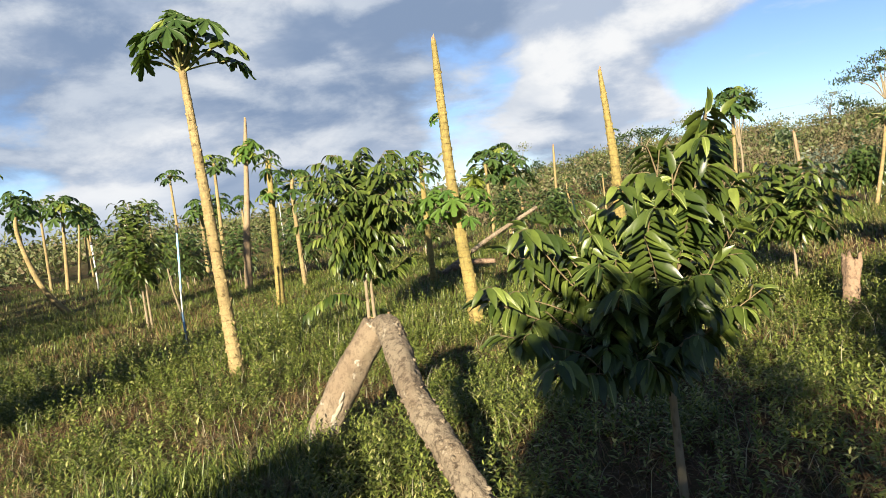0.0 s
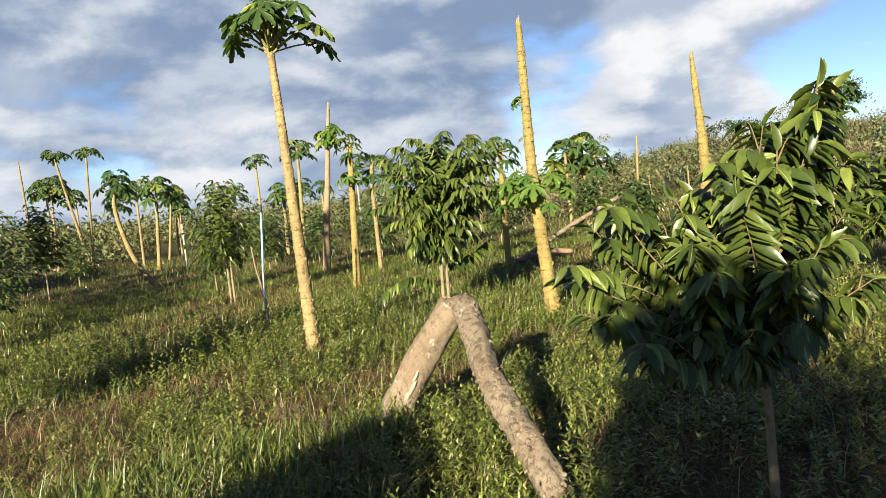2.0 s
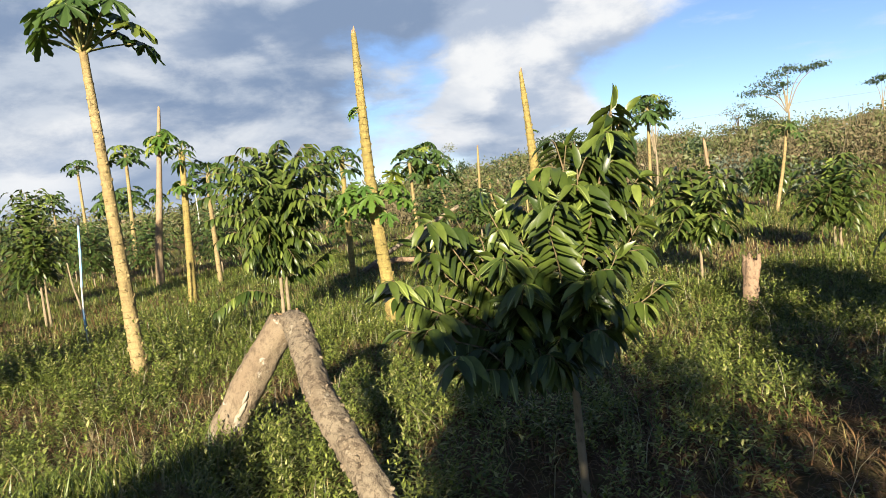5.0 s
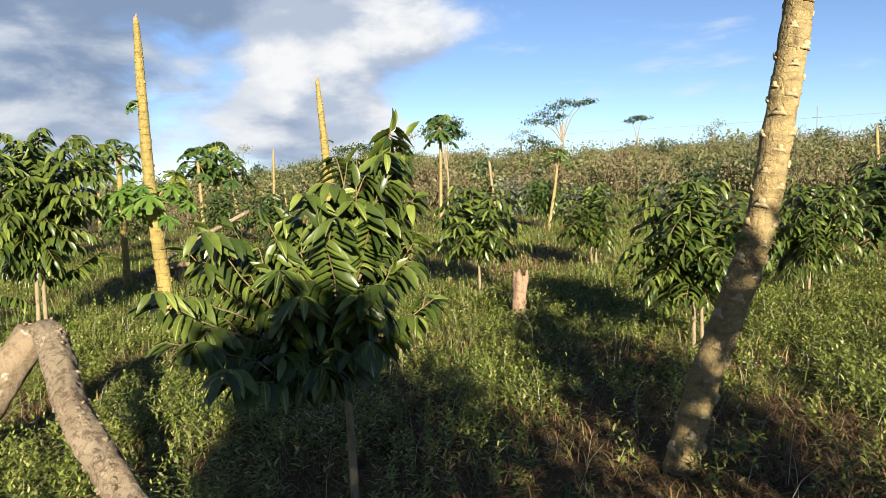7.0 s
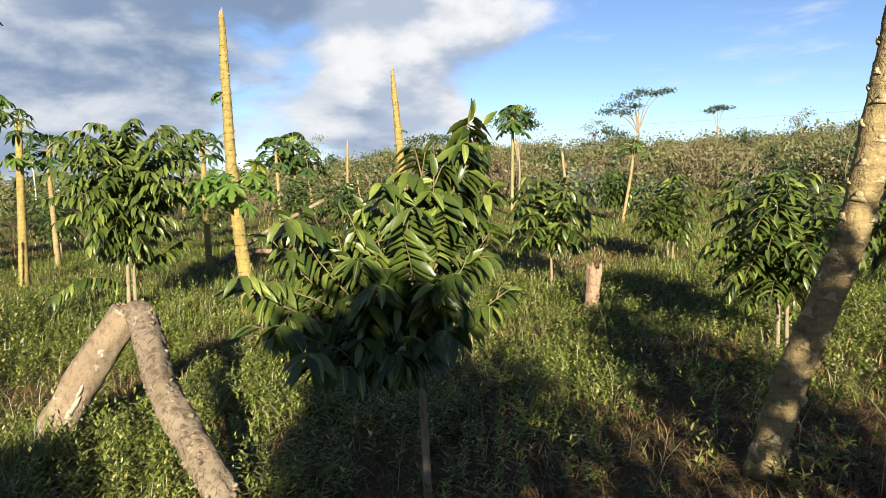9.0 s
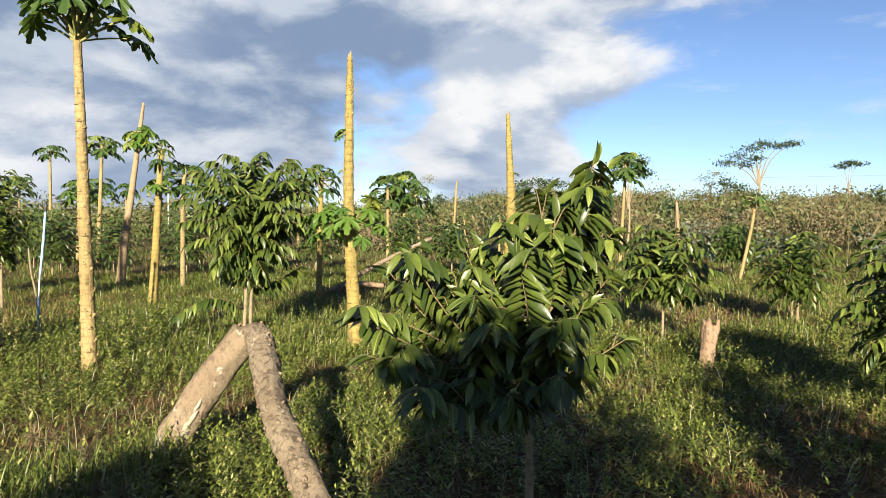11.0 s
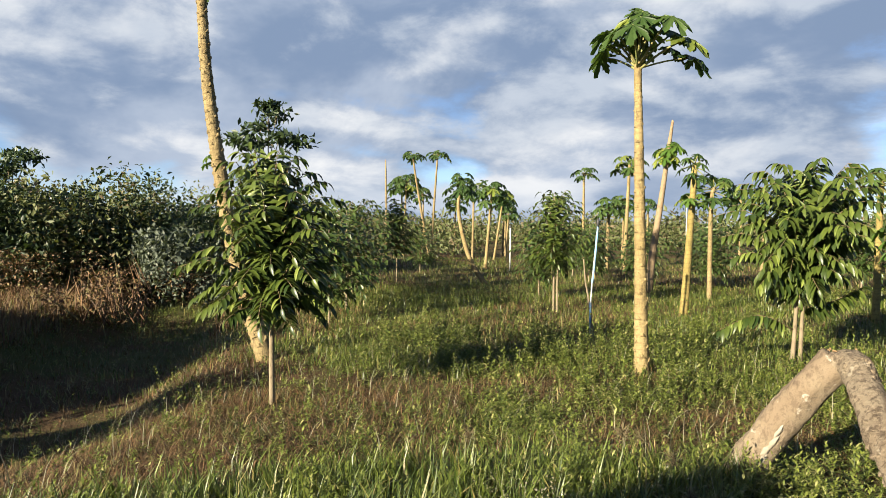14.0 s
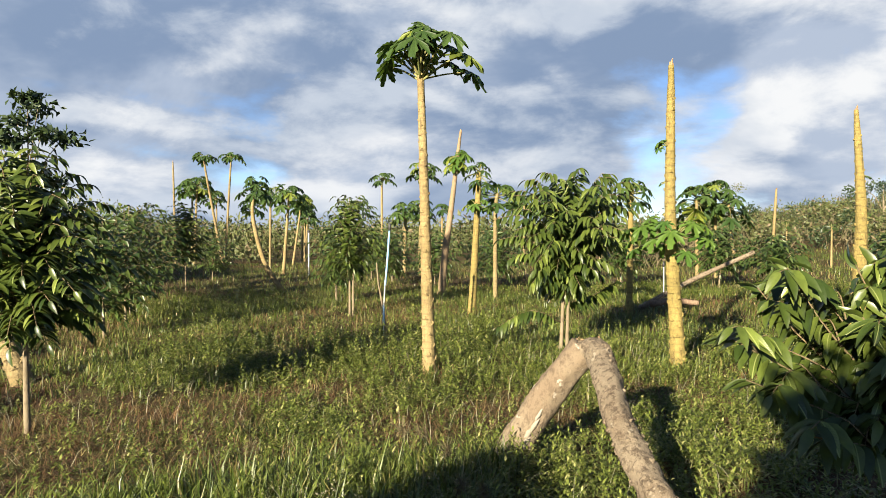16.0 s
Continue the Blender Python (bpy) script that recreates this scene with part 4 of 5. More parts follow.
simple_tree("young fruit tree with rounded dark crown", (5.24, 4.64, 0.29), 0.56, 1.24, 0.46, 70, 0.11, 47, 160, 18, (0.06, 0), r=0.016)
simple_tree("young fruit tree, tall dark crown on two thin stems", (-5.71, 10.85, -0.14), 0.6, 2.0, 0.58, 70, 0.16, 48, 0, 16, twin=True, r=0.024)
simple_tree("young fruit tree with narrow dark crown", (-12.96, 15.0, -0.25), 0.5, 2.15, 0.72, 60, 0.2, 49, 0, 14)
simple_tree("young fruit tree with broad dark crown", (-11.03, 11.21, -0.24), 0.45, 1.95, 0.95, 80, 0.18, 50, 0, 14)
for i, (x, y, h, half) in enumerate(((-9.2, 9.2, 2.1, 0.95), (-8.1, 17.5, 1.7, 0.7), (-6.4, 16.9, 1.6, 0.7), (-4.6, 16.6, 1.7, 0.75), (-3.2, 18.0, 1.6, 0.7), (-9.8, 20.0, 1.8, 0.7), (-1.6, 17.0, 1.7, 0.7), (1.6, 15.2, 1.2, 0.6), (0.6, 16.5, 1.4, 0.6),
                                     (-14.5, 18.0, 1.6, 0.8), (6.9, 12.9, 1.1, 0.4), (6.6, 4.9, 1.25, 0.45), (8.9, 6.4, 1.3, 0.5), (2.8, 11.5, 1.05, 0.5), (3.3, 14.0, 1.2, 0.5), (-16.5, 15.0, 2.0, 0.9), (-12.2, 12.6, 2.2, 1.0), (-10.2, 10.3, 2.2, 1.0), (-8.2, 7.8, 1.9, 0.75), (-13.8, 13.4, 2.1, 1.0), (-7.3, 13.2, 1.7, 0.6), (-8.6, 19.0, 1.7, 0.7), (-5.2, 18.5, 1.7, 0.7), (-11.8, 22.5, 1.6, 0.8))):
    simple_tree("young fruit tree with dark leafy crown in the plantation row", (x, y, ground_z(x, y)), ground_z(x, y) + 0.4, ground_z(x, y) + h, half * 1.15, 46, 0.18, 60 + i, 0, 14, mat=M_SAPLING_FAR)


# ---- irrigation ----
def blue_post():
    root = new("irrigation_riser")
    root.location = (-4.0, 8.62, ground_z(-4.0, 8.62))
    part("pipe", tube(along_curve([(0, 0, -0.1), (0.02, 0, 0.6), (0.08, 0.04, 1.47)], 16), [0.010] * 17, 10, rough=0.06), M_WHITE, root, "white plastic pipe")
    part("blue_wrap", tube(along_curve([(0.03, 0, 0.72), (0.055, 0.02, 1.05), (0.082, 0.04, 1.50)], 12), [0.014 + 0.003 * math.sin(i * 2.1) for i in range(13)], 10, rough=0.15, seed=3), M_BLUE, root, "blue plastic sleeve")
    part("blue_band", tube(along_curve([(0.005, 0, 0.18), (0.01, 0, 0.46)], 6), [0.014, 0.017, 0.015, 0.016, 0.014, 0.015, 0.013], 10, rough=0.15), M_BLUE, root, "blue plastic sleeve")
    part("sprinkler_head", tube([(0.082, 0.04, 1.48), (0.084, 0.04, 1.56), (0.085, 0.04, 1.60)], [0.014, 0.022, 0.010], 8), M_BLACK, root)
    part("support_stake", tube(along_curve([(0.05, 0.03, -0.1), (-0.03, 0.02, 0.5), (-0.07, 0.0, 0.75), (-0.09, -0.02, 1.05)], 18), [0.020 - 0.0006 * i for i in range(19)], 8, rough=0.15), M_STEM, root, "crooked wooden stake")
    return tagged(root, "crooked irrigation pipe with blue sleeve tied to stake", "irrigation pipe")


def riser(x, y, h, r=0.02):
    root = new("irrigation_riser")
    z = ground_z(x, y)
    root.location = (x, y, z)
    part("pipe", tube([(0, 0, -0.1), (0.005, 0, h * 0.5), (0, 0, h)], [r, r, r], 8), M_WHITE, root)
    part("sprinkler_head", tube([(0, 0, h), (0, 0, h + 0.05), (0, 0, h + 0.1)], [r * 1.1, r * 1.9, r * 0.7], 8), M_BLACK, root, "black sprinkler head")
    return tagged(root, "white irrigation riser pipe with black sprinkler head", "irrigation pipe", "irrigation risers")


blue_post()
riser(-12.7, 20.9, 1.55, 0.028)
riser(-0.45, 12.6, 0.7, 0.012)
riser(-9.0, 29.0, 2.6)


# ---- hill scrub, hedge and distance ----
rng = np.random.default_rng(7)


def random_frames(n, size, up_bias=0.4):
    """n random 3x3 turns, scaled by size."""
    d = rng.normal(size=(n, 3))
    d /= np.linalg.norm(d, axis=1)[:, None]
    u = rng.normal(size=(n, 3)) * (1 - up_bias) + np.array([0, 0, 1.2]) * up_bias
    y = np.cross(u, d)
    y /= np.linalg.norm(y, axis=1)[:, None] + 1e-9
    z = np.cross(d, y)
    return np.stack([d, y, z], axis=2) * np.asarray(size).reshape(-1, 1, 1)


def shrub_leaves(spots, per, leaf):
    """Leaf matrices for shrubs: spots of (x, y, half-width, height); each is a heap of uneven lobes with gaps between."""
    out = []
    for x, y, hw, h in spots:
        z0 = ground_z(x, y)
        lobes = max(3, int(rng.integers(4, 8)))
        n = max(20, int(per * min(2.5, hw * h)))
        for k in range(lobes):
            a = rng.uniform(0, 6.28)
            rr = hw * rng.uniform(0.1, 0.75)
            cz = h * rng.uniform(0.25, 0.82)
            c = np.array([x + math.cos(a) * rr, y + math.sin(a) * rr, z0 + cz])
            s = np.array([hw * rng.uniform(0.35, 0.6), hw * rng.uniform(0.35, 0.6), min(h - cz, cz) * rng.uniform(0.7, 1.0) + 0.06])
            m = n // lobes
            q = rng.normal(size=(m, 3))
            q /= np.linalg.norm(q, axis=1)[:, None]
            p = c + q * s * (rng.uniform(0.55, 1.08, size=(m, 1)))
            M = np.zeros((m, 4, 4))
            M[:, :3, :3] = random_frames(m, leaf * rng.uniform(0.6, 1.3, size=m))
            M[:, :3, 3] = p
            M[:, 3, 3] = 1
            out.append(M)
    return np.concatenate(out)


def stuff(name, mesh, label, category):
    ob = new(name, mesh)
    return tagged(ob, label, category, kind="stuff")


def hill_spots(n, r0, r1, a0, a1, hw, h):
    spots = []
    for _ in range(n):
        az = math.radians(rng.uniform(a0, a1))
        r = math.sqrt(rng.uniform(r0 * r0, r1 * r1))
        k = rng.uniform(0.6, 1.4)
        spots.append((r * math.sin(az), r * math.cos(az), hw * k, h * k * rng.uniform(0.7, 1.25)))
    return spots


def twig_bundle(spots, per, length):
    """Upright bare twigs, thin and branching, as in dry scrub."""
    ms = []
    for x, y, hw, h in spots:
        n = per
        M = np.zeros((n, 4, 4))
        base = np.stack([x + rng.normal(size=n) * hw * 0.5, y + rng.normal(size=n) * hw * 0.5, np.zeros(n)], axis=1)
        base[:, 2] = ground_zs(base[:, 0], base[:, 1]) + h * rng.uniform(0.0, 0.55, size=n)
        d = rng.normal(size=(n, 3)) * np.array([0.45, 0.45, 0.1]) + np.array([0, 0, 1.0])
        d /= np.linalg.norm(d, axis=1)[:, None]
        yv = np.cross(d, rng.normal(size=(n, 3)))
        yv /= np.linalg.norm(yv, axis=1)[:, None]
        L = (length * h * rng.uniform(0.4, 1.0, size=n))
        M[:, :3, 0] = d * L[:, None]
        M[:, :3, 1] = yv * 0.022
        M[:, :3, 2] = np.cross(d, yv) * 0.022
        M[:, :3, 3] = base
        M[:, 3, 3] = 1
        ms.append(M)
    return np.concatenate(ms)


TWIG = (np.array([(0, -1, 0), (0, 1, 0), (0, 0, 1.4), (1, 0, 0)]), np.array([(0, 1, 3), (1, 2, 3), (2, 0, 3)]))
green_spots = hill_spots(420, 27, 62, -4, 66, 1.3, 1.35)
dry_spots = hill_spots(170, 25, 62, -6, 66, 1.2, 1.15)
stuff("hill_scrub", tile_mesh("hill_scrub", *LEAF_TINY, shrub_leaves(green_spots, 140, 0.18), M_SCRUB), "olive green scrub bushes covering the low hill", "scrub")
stuff("dry_scrub", tile_mesh("dry_scrub", *LEAF_TINY, shrub_leaves(dry_spots, 220, 0.14), M_SCRUB_DRY), "dry brown scrub bushes on the low hill", "scrub")
stuff("bare_twigs", tile_mesh("bare_twigs", *TWIG, twig_bundle(dry_spots + green_spots[::3], 34, 0.95), M_SCRUB_DRY), "bare upright twigs of dry scrub", "scrub")
stuff("hill_bushes", tile_mesh("hill_bushes", *LEAF_TINY, shrub_leaves(hill_spots(80, 28, 62, -4, 66, 1.0, 1.5), 260, 0.18), M_DARKTREE), "dark green bushes scattered on the low hill", "scrub")
stuff("grey_scrub", tile_mesh("grey_scrub", *LEAF_TINY, shrub_leaves([(9.0, 17.4, 0.8, 1.0), (9.8, 16.6, 0.7, 0.8), (10.6, 16.9, 0.8, 0.7), (8.4, 18.6, 0.9, 1.1), (12.2, 15.6, 0.8, 0.8)], 420, 0.13), M_GREY), "grey-green bushes at the edge of the field", "scrub")

hedge_spots = []
for _ in range(120):
    q = math.radians(rng.uniform(-84, -47))
    r = rng.uniform(18.5, 25) + 4 * smooth_step(-65, -47, math.degrees(q))
    k = rng.uniform(0.6, 1.15)
    hedge_spots.append((r * math.sin(q), r * math.cos(q), 1.5 * k, 3.0 * k))
stuff("hedge", tile_mesh("hedge", *LEAF_TINY, shrub_leaves(hedge_spots[:52], 260, 0.14), M_SCRUB), "overgrown green hedge along the field edge", "hedge")
stuff("hedge", tile_mesh("hedge", *LEAF_TINY, shrub_leaves(hedge_spots[52:], 300, 0.16), M_DARKTREE), "overgrown dark green hedge along the field edge", "hedge")
bank = [(-17.2 + 2.0 * s + rng.normal() * 0.5, 5.0 + 6.0 * s + rng.normal() * 0.6, 0.9, 1.1) for s in rng.uniform(0, 1, 14)]
stuff("bank_brush", tile_mesh("bank_brush", *LEAF_TINY, shrub_leaves(bank, 380, 0.07), M_DRY), "brown dry brush on the bank below the hedge", "brush")

stuff("rusty_bush", tile_mesh("rusty_bush", *LEAF_TINY, shrub_leaves([(-13.2, 6.4, 0.65, 1.2), (-13.4, 7.1, 0.6, 1.3), (-13.0, 5.7, 0.5, 0.7)], 700, 0.075), M_DRY), "rust-brown withered bush in front of the hedge", "bush")
stuff("bare_twigs", tile_mesh("bare_twigs", *TWIG, twig_bundle([(-13.2, 6.4, 0.7, 1.3), (-13.4, 7.1, 0.6, 1.4)], 30, 0.8), M_DRY), "withered twigs of a rust-brown bush", "twigs")
stuff("grey_bush", tile_mesh("grey_bush", *LEAF_TINY, shrub_leaves([(-14.7, 8.9, 0.9, 2.1), (-14.2, 9.8, 0.8, 2.0)], 620, 0.13), M_GREY), "grey-green large-leaved bush beside the hedge", "bush")
far_spots = hill_spots(330, 48, 120, -72, 0, 2.6, 2.3)
stuff("distant_woods", tile_mesh("distant_woods", *LEAF_TINY, shrub_leaves(far_spots, 55, 0.42), M_SCRUB), "olive distant treeline along the horizon", "woods")
stuff("distant_woods", tile_mesh("distant_woods", *LEAF_TINY, shrub_leaves(hill_spots(260, 34, 90, -70, -6, 1.6, 1.5), 80, 0.23), M_SCRUB), "olive distant bushes beyond the field", "woods")
stuff("distant_woods", tile_mesh("distant_woods", *LEAF_TINY, shrub_leaves(hill_spots(200, 64, 130, -6, 70, 2.4, 1.7), 60, 0.4), M_SCRUB), "scrub on the far side of the hill", "woods")


def crown_tree(label, base, height, trunk_r, clumps, leaf, per, seed, mat, name="tree", flat=0.35, turn=0.0):
    """A wild tree: forked limbs that carry separate clumps of small leaves."""
    rnd = random.Random(seed)
    root = new(name)
    z = ground_z(base[0], base[1])
    root.location = (base[0], base[1], z)
    root.rotation_euler = (0, 0, radians(turn))
    part("trunk", tube(along_curve([(0, 0, -0.2), (0.02 * height, 0, height * 0.35), (0.0, 0, height * 0.7)], 10), [trunk_r * (1 - 0.05 * i) for i in range(11)], 8, rough=0.1), M_STEM, root)
    ms = []
    for cx, cy, cz, s in clumps:
        part("limb", tube(along_curve([(0.0, 0, height * 0.45), (cx * 0.4, cy * 0.4, height * 0.45 + (cz - height * 0.45) * 0.65), (cx, cy, cz)], 8), [trunk_r * 0.5 * (1 - 0.09 * i) for i in range(9)], 6), M_STEM, root)
        q = rng.normal(size=(per, 3)) * np.array([s, s, s * flat]) * 0.55 + np.array([cx, cy, cz])
        M = np.zeros((per, 4, 4))
        M[:, :3, :3] = random_frames(per, leaf * rng.uniform(0.6, 1.3, size=per))
        M[:, :3, 3] = q
        M[:, 3, 3] = 1
        ms.append(M)
    cr = part("crown", tile_mesh("crown", *LEAF_TINY, np.concatenate(ms), mat), None, root)
    tagged(cr, "small leaves in loose clumps", kind="stuff")
    return tagged(root, label, "tree")


def at(az, r):
    a = math.radians(az)
    return (r * math.sin(a), r * math.cos(a))


crown_tree("flat-topped wild tree on the hill with airy crown", at(29.4, 50), 4.4, 0.09, [(-2.0, 0, 3.5, 0.75), (-1.3, 0.2, 4.0, 0.85), (-0.5, 0, 4.45, 0.8), (-0.9, 0.3, 3.4, 0.7), (0.2, 0, 4.75, 0.6), (1.1, 0, 4.6, 0.5), (1.9, 0, 4.75, 0.5), (-0.2, 0, 3.8, 0.5)], 0.17, 190, 3, M_DARKTREE, flat=0.3, turn=-28)
crown_tree("slim flat-topped tree on the hill crest", at(35.3, 54), 3.3, 0.06, [(-0.45, 0, 3.25, 0.55), (0.45, 0, 3.4, 0.55), (0, 0, 3.5, 0.4)], 0.17, 150, 4, M_DARKTREE, flat=0.22, turn=-34)
crown_tree("dark flat-crowned tree at the hill foot with pale stems", at(20.0, 26), 3.2, 0.05, [(-0.4, 0, 2.95, 0.42), (0.3, 0.1, 3.2, 0.42), (0.0, 0, 2.75, 0.4), (0.5, 0, 2.8, 0.35), (-0.2, 0.2, 3.25, 0.35)], 0.11, 220, 5, M_DARKTREE, flat=0.45, turn=-20)
crown_tree("small dark bushy tree on the hill", at(27.0, 50), 2.3, 0.06, [(0, 0, 2.2, 0.5), (0.1, 0, 1.8, 0.5), (0.9, 0, 1.9, 0.5)], 0.2, 130, 6, M_DARKTREE, flat=0.8, turn=-27)
crown_tree("round green tree on the hill crest", at(45.6, 60), 2.0, 0.15, [(-0.8, 0, 1.4, 0.9), (0.7, 0, 1.5, 0.9), (0, 0, 1.8, 1.0)], 0.2, 420, 7, M_SCRUB, flat=0.6, turn=-45)
crown_tree("flat-crowned dark tree behind the field", at(12.8, 42), 2.4, 0.08, [(-1.0, 0, 2.3, 0.7), (0, 0.3, 2.45, 0.8), (1.0, 0, 2.3, 0.7)], 0.16, 240, 8, M_DARKTREE, flat=0.25, turn=-13)
crown_tree("tall dark tree with tiered open crown above the hedge", (-13.42, 10.75), 4.2, 0.05, [(-0.70, 0.2, 3.75, 0.42), (0.65, 0, 3.7, 0.45), (-0.2, 0.2, 4.05, 0.42), (0.2, 0, 4.35, 0.35), (0.25, -0.2, 3.75, 0.42), (-0.45, -0.3, 2.85, 0.34), (0.4, 0.2, 2.8, 0.34), (0.0, 0.0, 4.55, 0.25), (-0.35, 0, 3.6, 0.35)], 0.19, 110, 9, M_DARKTREE, flat=0.28, turn=53)
crown_tree("slender open-crowned tree with two pale stems in the hedge", (-18.9, 7.15), 3.1, 0.05, [(-0.2, 0.2, 3.35, 0.35), (0.15, -0.1, 3.05, 0.4), (0.3, 0.3, 3.3, 0.3), (-0.3, -0.2, 2.9, 0.35)], 0.17, 130, 11, M_DARKTREE, flat=0.35)
for az, r in ((16.5, 48), (3.0, 60), (41.0, 58), (57.0, 55), (26.0, 56)):
    h = rng.uniform(2.6, 3.6)
    crown_tree("thin wild tree rising from the hill scrub", at(az, r), h, 0.06, [(-0.5, 0, h * 0.85, 0.6), (0.4, 0, h, 0.6), (0.0, 0.3, h * 0.7, 0.5)], 0.15, 110, int(r), M_SCRUB, flat=0.5)


def power_line():
    """A thin pole and two wires over the hill crest."""
    x, y = at(48.0, 62)
    pole = new("utility_pole")
    z = ground_z(x, y)
    pole.location = (x, y, z)
    part("pole", tube([(0, 0, -0.3), (0, 0, 3.8)], [0.04, 0.025], 8), M_WIRE, pole)
    part("crossarm", tube([(-0.3, 0.2, 2.9), (0.3, -0.2, 2.9)], [0.03, 0.03], 6), M_WIRE, pole)
    tagged(pole, "thin dark utility pole on the hill crest", "utility pole")
    wire = new("power_line", mesh_of("power_line", *tube(along_curve([(x - 24, y + 16, z + 2.6), (x, y, z + 2.9), (x + 20, y - 20, z + 3.2)], 30), [0.007] * 31, 4), M_WIRE))
    tagged(wire, "thin sagging power line above the hill", "cable")


power_line()

# unseen bushes added behind the camera to throw the long shade over the foreground
stuff("bushes", tile_mesh("bushes", *LEAF_TINY, shrub_leaves([(0.95, -2.0, 0.5, 2.4), (-1.2, -3.2, 0.6, 1.5)], 300, 0.15), M_DARKTREE), "unseen tall dark bushes added behind the viewpoint for shade", "bushes")


def shade_bush(x, y, cz, rx, rz, n, leaf):
    """An unseen shade caster: a dense leafy head on a thin stem."""
    root = new("young_fruit_tree")
    z = ground_z(x, y)
    root.location = (x, y, z)
    part("trunk", tube(along_curve([(0, 0, -0.1), (0.02, 0, cz * 0.5), (0, 0, cz)], 8), [0.03] * 9, 8, rough=0.1), M_STEM, root)
    q = rng.normal(size=(n, 3))
    q = q / np.linalg.norm(q, axis=1)[:, None] * rng.uniform(0.2, 1.0, (n, 1)) ** 0.5 * np.array([rx, rx, rz]) + np.array([0, 0, cz])
    M = np.zeros((n, 4, 4))
    M[:, :3, :3] = random_frames(n, leaf * rng.uniform(0.6, 1.3, size=n))
    M[:, :3, 3] = q
    M[:, 3, 3] = 1
    tagged(part("crown", tile_mesh("crown", *LEAF_TINY, M, M_DARKTREE), None, root), "dense dark leaves", kind="stuff")
    return tagged(root, "unseen shade tree with dense crown added behind the viewpoint", "young tree", "young fruit trees")


# added out of view so their shade falls on sapling, thick trunk and foreground
shade_bush(-0.02, -1.9, 1.84, 0.55, 0.62, 3000, 0.12)
shade_bush(1.76, -1.9, 1.86, 0.50, 0.74, 1250, 0.12)
shade_bush(-1.74, -1.9, 1.53, 0.50, 0.54, 3200, 0.12)
shade_bush(0.55, -1.95, 1.70, 0.46, 0.62, 700, 0.12)
# unseen bushes added behind on the left, to cast shade into the hollow
stuff("hedge", tile_mesh("hedge", *LEAF_TINY, shrub_leaves([(-8.6, -4.0, 1.5, 2.9), (-10.8, -3.4, 1.6, 3.2), (-13.0, -2.6, 1.6, 3.2), (-7.4, -3.0, 1.1, 2.8), (-9.6, -2.0, 1.4, 3.1), (-11.6, -0.6, 1.4, 2.8)], 900, 0.2), M_DARKTREE), "unseen tall dark bushes added to shade the western hollow", "hedge")


# ---- grass and weeds ----
def patch(x, y):
    """Where the dry grass grows: about 1 in the dry patches, 0 in the green ones."""
    v = np.sin(x * 0.9 + 1.3 * np.sin(y * 0.55 + 0.4)) + np.sin(y * 1.1 + 1.7 * np.sin(x * 0.5 + 2.0)) + 0.7 * np.sin(x * 2.3 - y * 1.9 + 0.8) + 0.5 * np.sin(x * 4.1 + y * 3.7)
    for cx, cy, cr, k in ((1.7, 2.5, 1.1, 2.4), (-3.9, 3.6, 1.6, 4.2), (-1.8, 2.6, 0.7, 2.5), (4.6, 5.0, 0.7, 2.0), (2.7, 4.1, 0.5, 2.5), (-5.6, 10.8, 1.8, 2.5), (-3.6, 7.2, 1.5, -2.5), (2.6, 6.6, 1.3, -2.0), (-9.5, 5.6, 2.0, 3.0), (-1.6, 4.9, 0.8, 1.5), (-6.2, 5.6, 1.2, -2.0), (0.4, 4.8, 1.0, -2.0), (-0.6, 3.0, 0.8, -2.0), (3.6, 6.2, 1.2, -1.8), (-2.4, 1.6, 0.7, -1.6), (-9.0, 3.6, 1.6, 2.0), (-7.3, 3.8, 1.7, 4.0), (-8.6, 5.6, 1.8, 3.0), (-10.5, 7.5, 1.6, 3.0)):
        v = v + k * np.exp(-((x - cx) ** 2 + (y - cy) ** 2) / (cr * cr))
    return 1 / (1 + np.exp(-(v - 0.35) * 2.4))


def mound(x, y):
    """Where the plants stand tall and close: 1 on the mounds, 0 in the gaps between."""
    v = np.sin(x * 5.3 + 1.9 * np.sin(y * 3.1)) + np.sin(y * 6.1 + 2.3 * np.sin(x * 2.7 + 1.0)) + 0.8 * np.sin(x * 11.3 - y * 9.7 + 2.0 * np.sin(x * 1.3 + y))
    return 1 / (1 + np.exp(-(v - 0.1) * 1.8))


def scatter(n, r0, r1, a0=-76, a1=62):
    az = np.radians(rng.uniform(a0, a1, n))
    r = np.sqrt(rng.uniform(r0 * r0, r1 * r1, n))
    x, y = r * np.sin(az), r * np.cos(az)
    k = rng.uniform(size=n) > hollow(x, y) * 0.9
    x, y = x[k], y[k]
    return x, y, ground_zs(x, y)


BLADE = (np.array([(0, -1, 0), (0, 1, 0), (0.45, -0.8, 0.12), (0.45, 0.8, 0.12), (0.8, -0.45, 0.02), (0.8, 0.45, 0.02), (1.0, 0, -0.16)]), np.array([(0, 1, 3), (0, 3, 2), (2, 3, 5), (2, 5, 4), (4, 5, 6)]))


BLADE_FAR = (np.array([(0, -1, 0), (0, 1, 0), (0.6, -0.7, 0.10), (0.6, 0.7, 0.10), (1.0, 0, -0.1)]), np.array([(0, 1, 3), (0, 3, 2), (2, 3, 4)]))


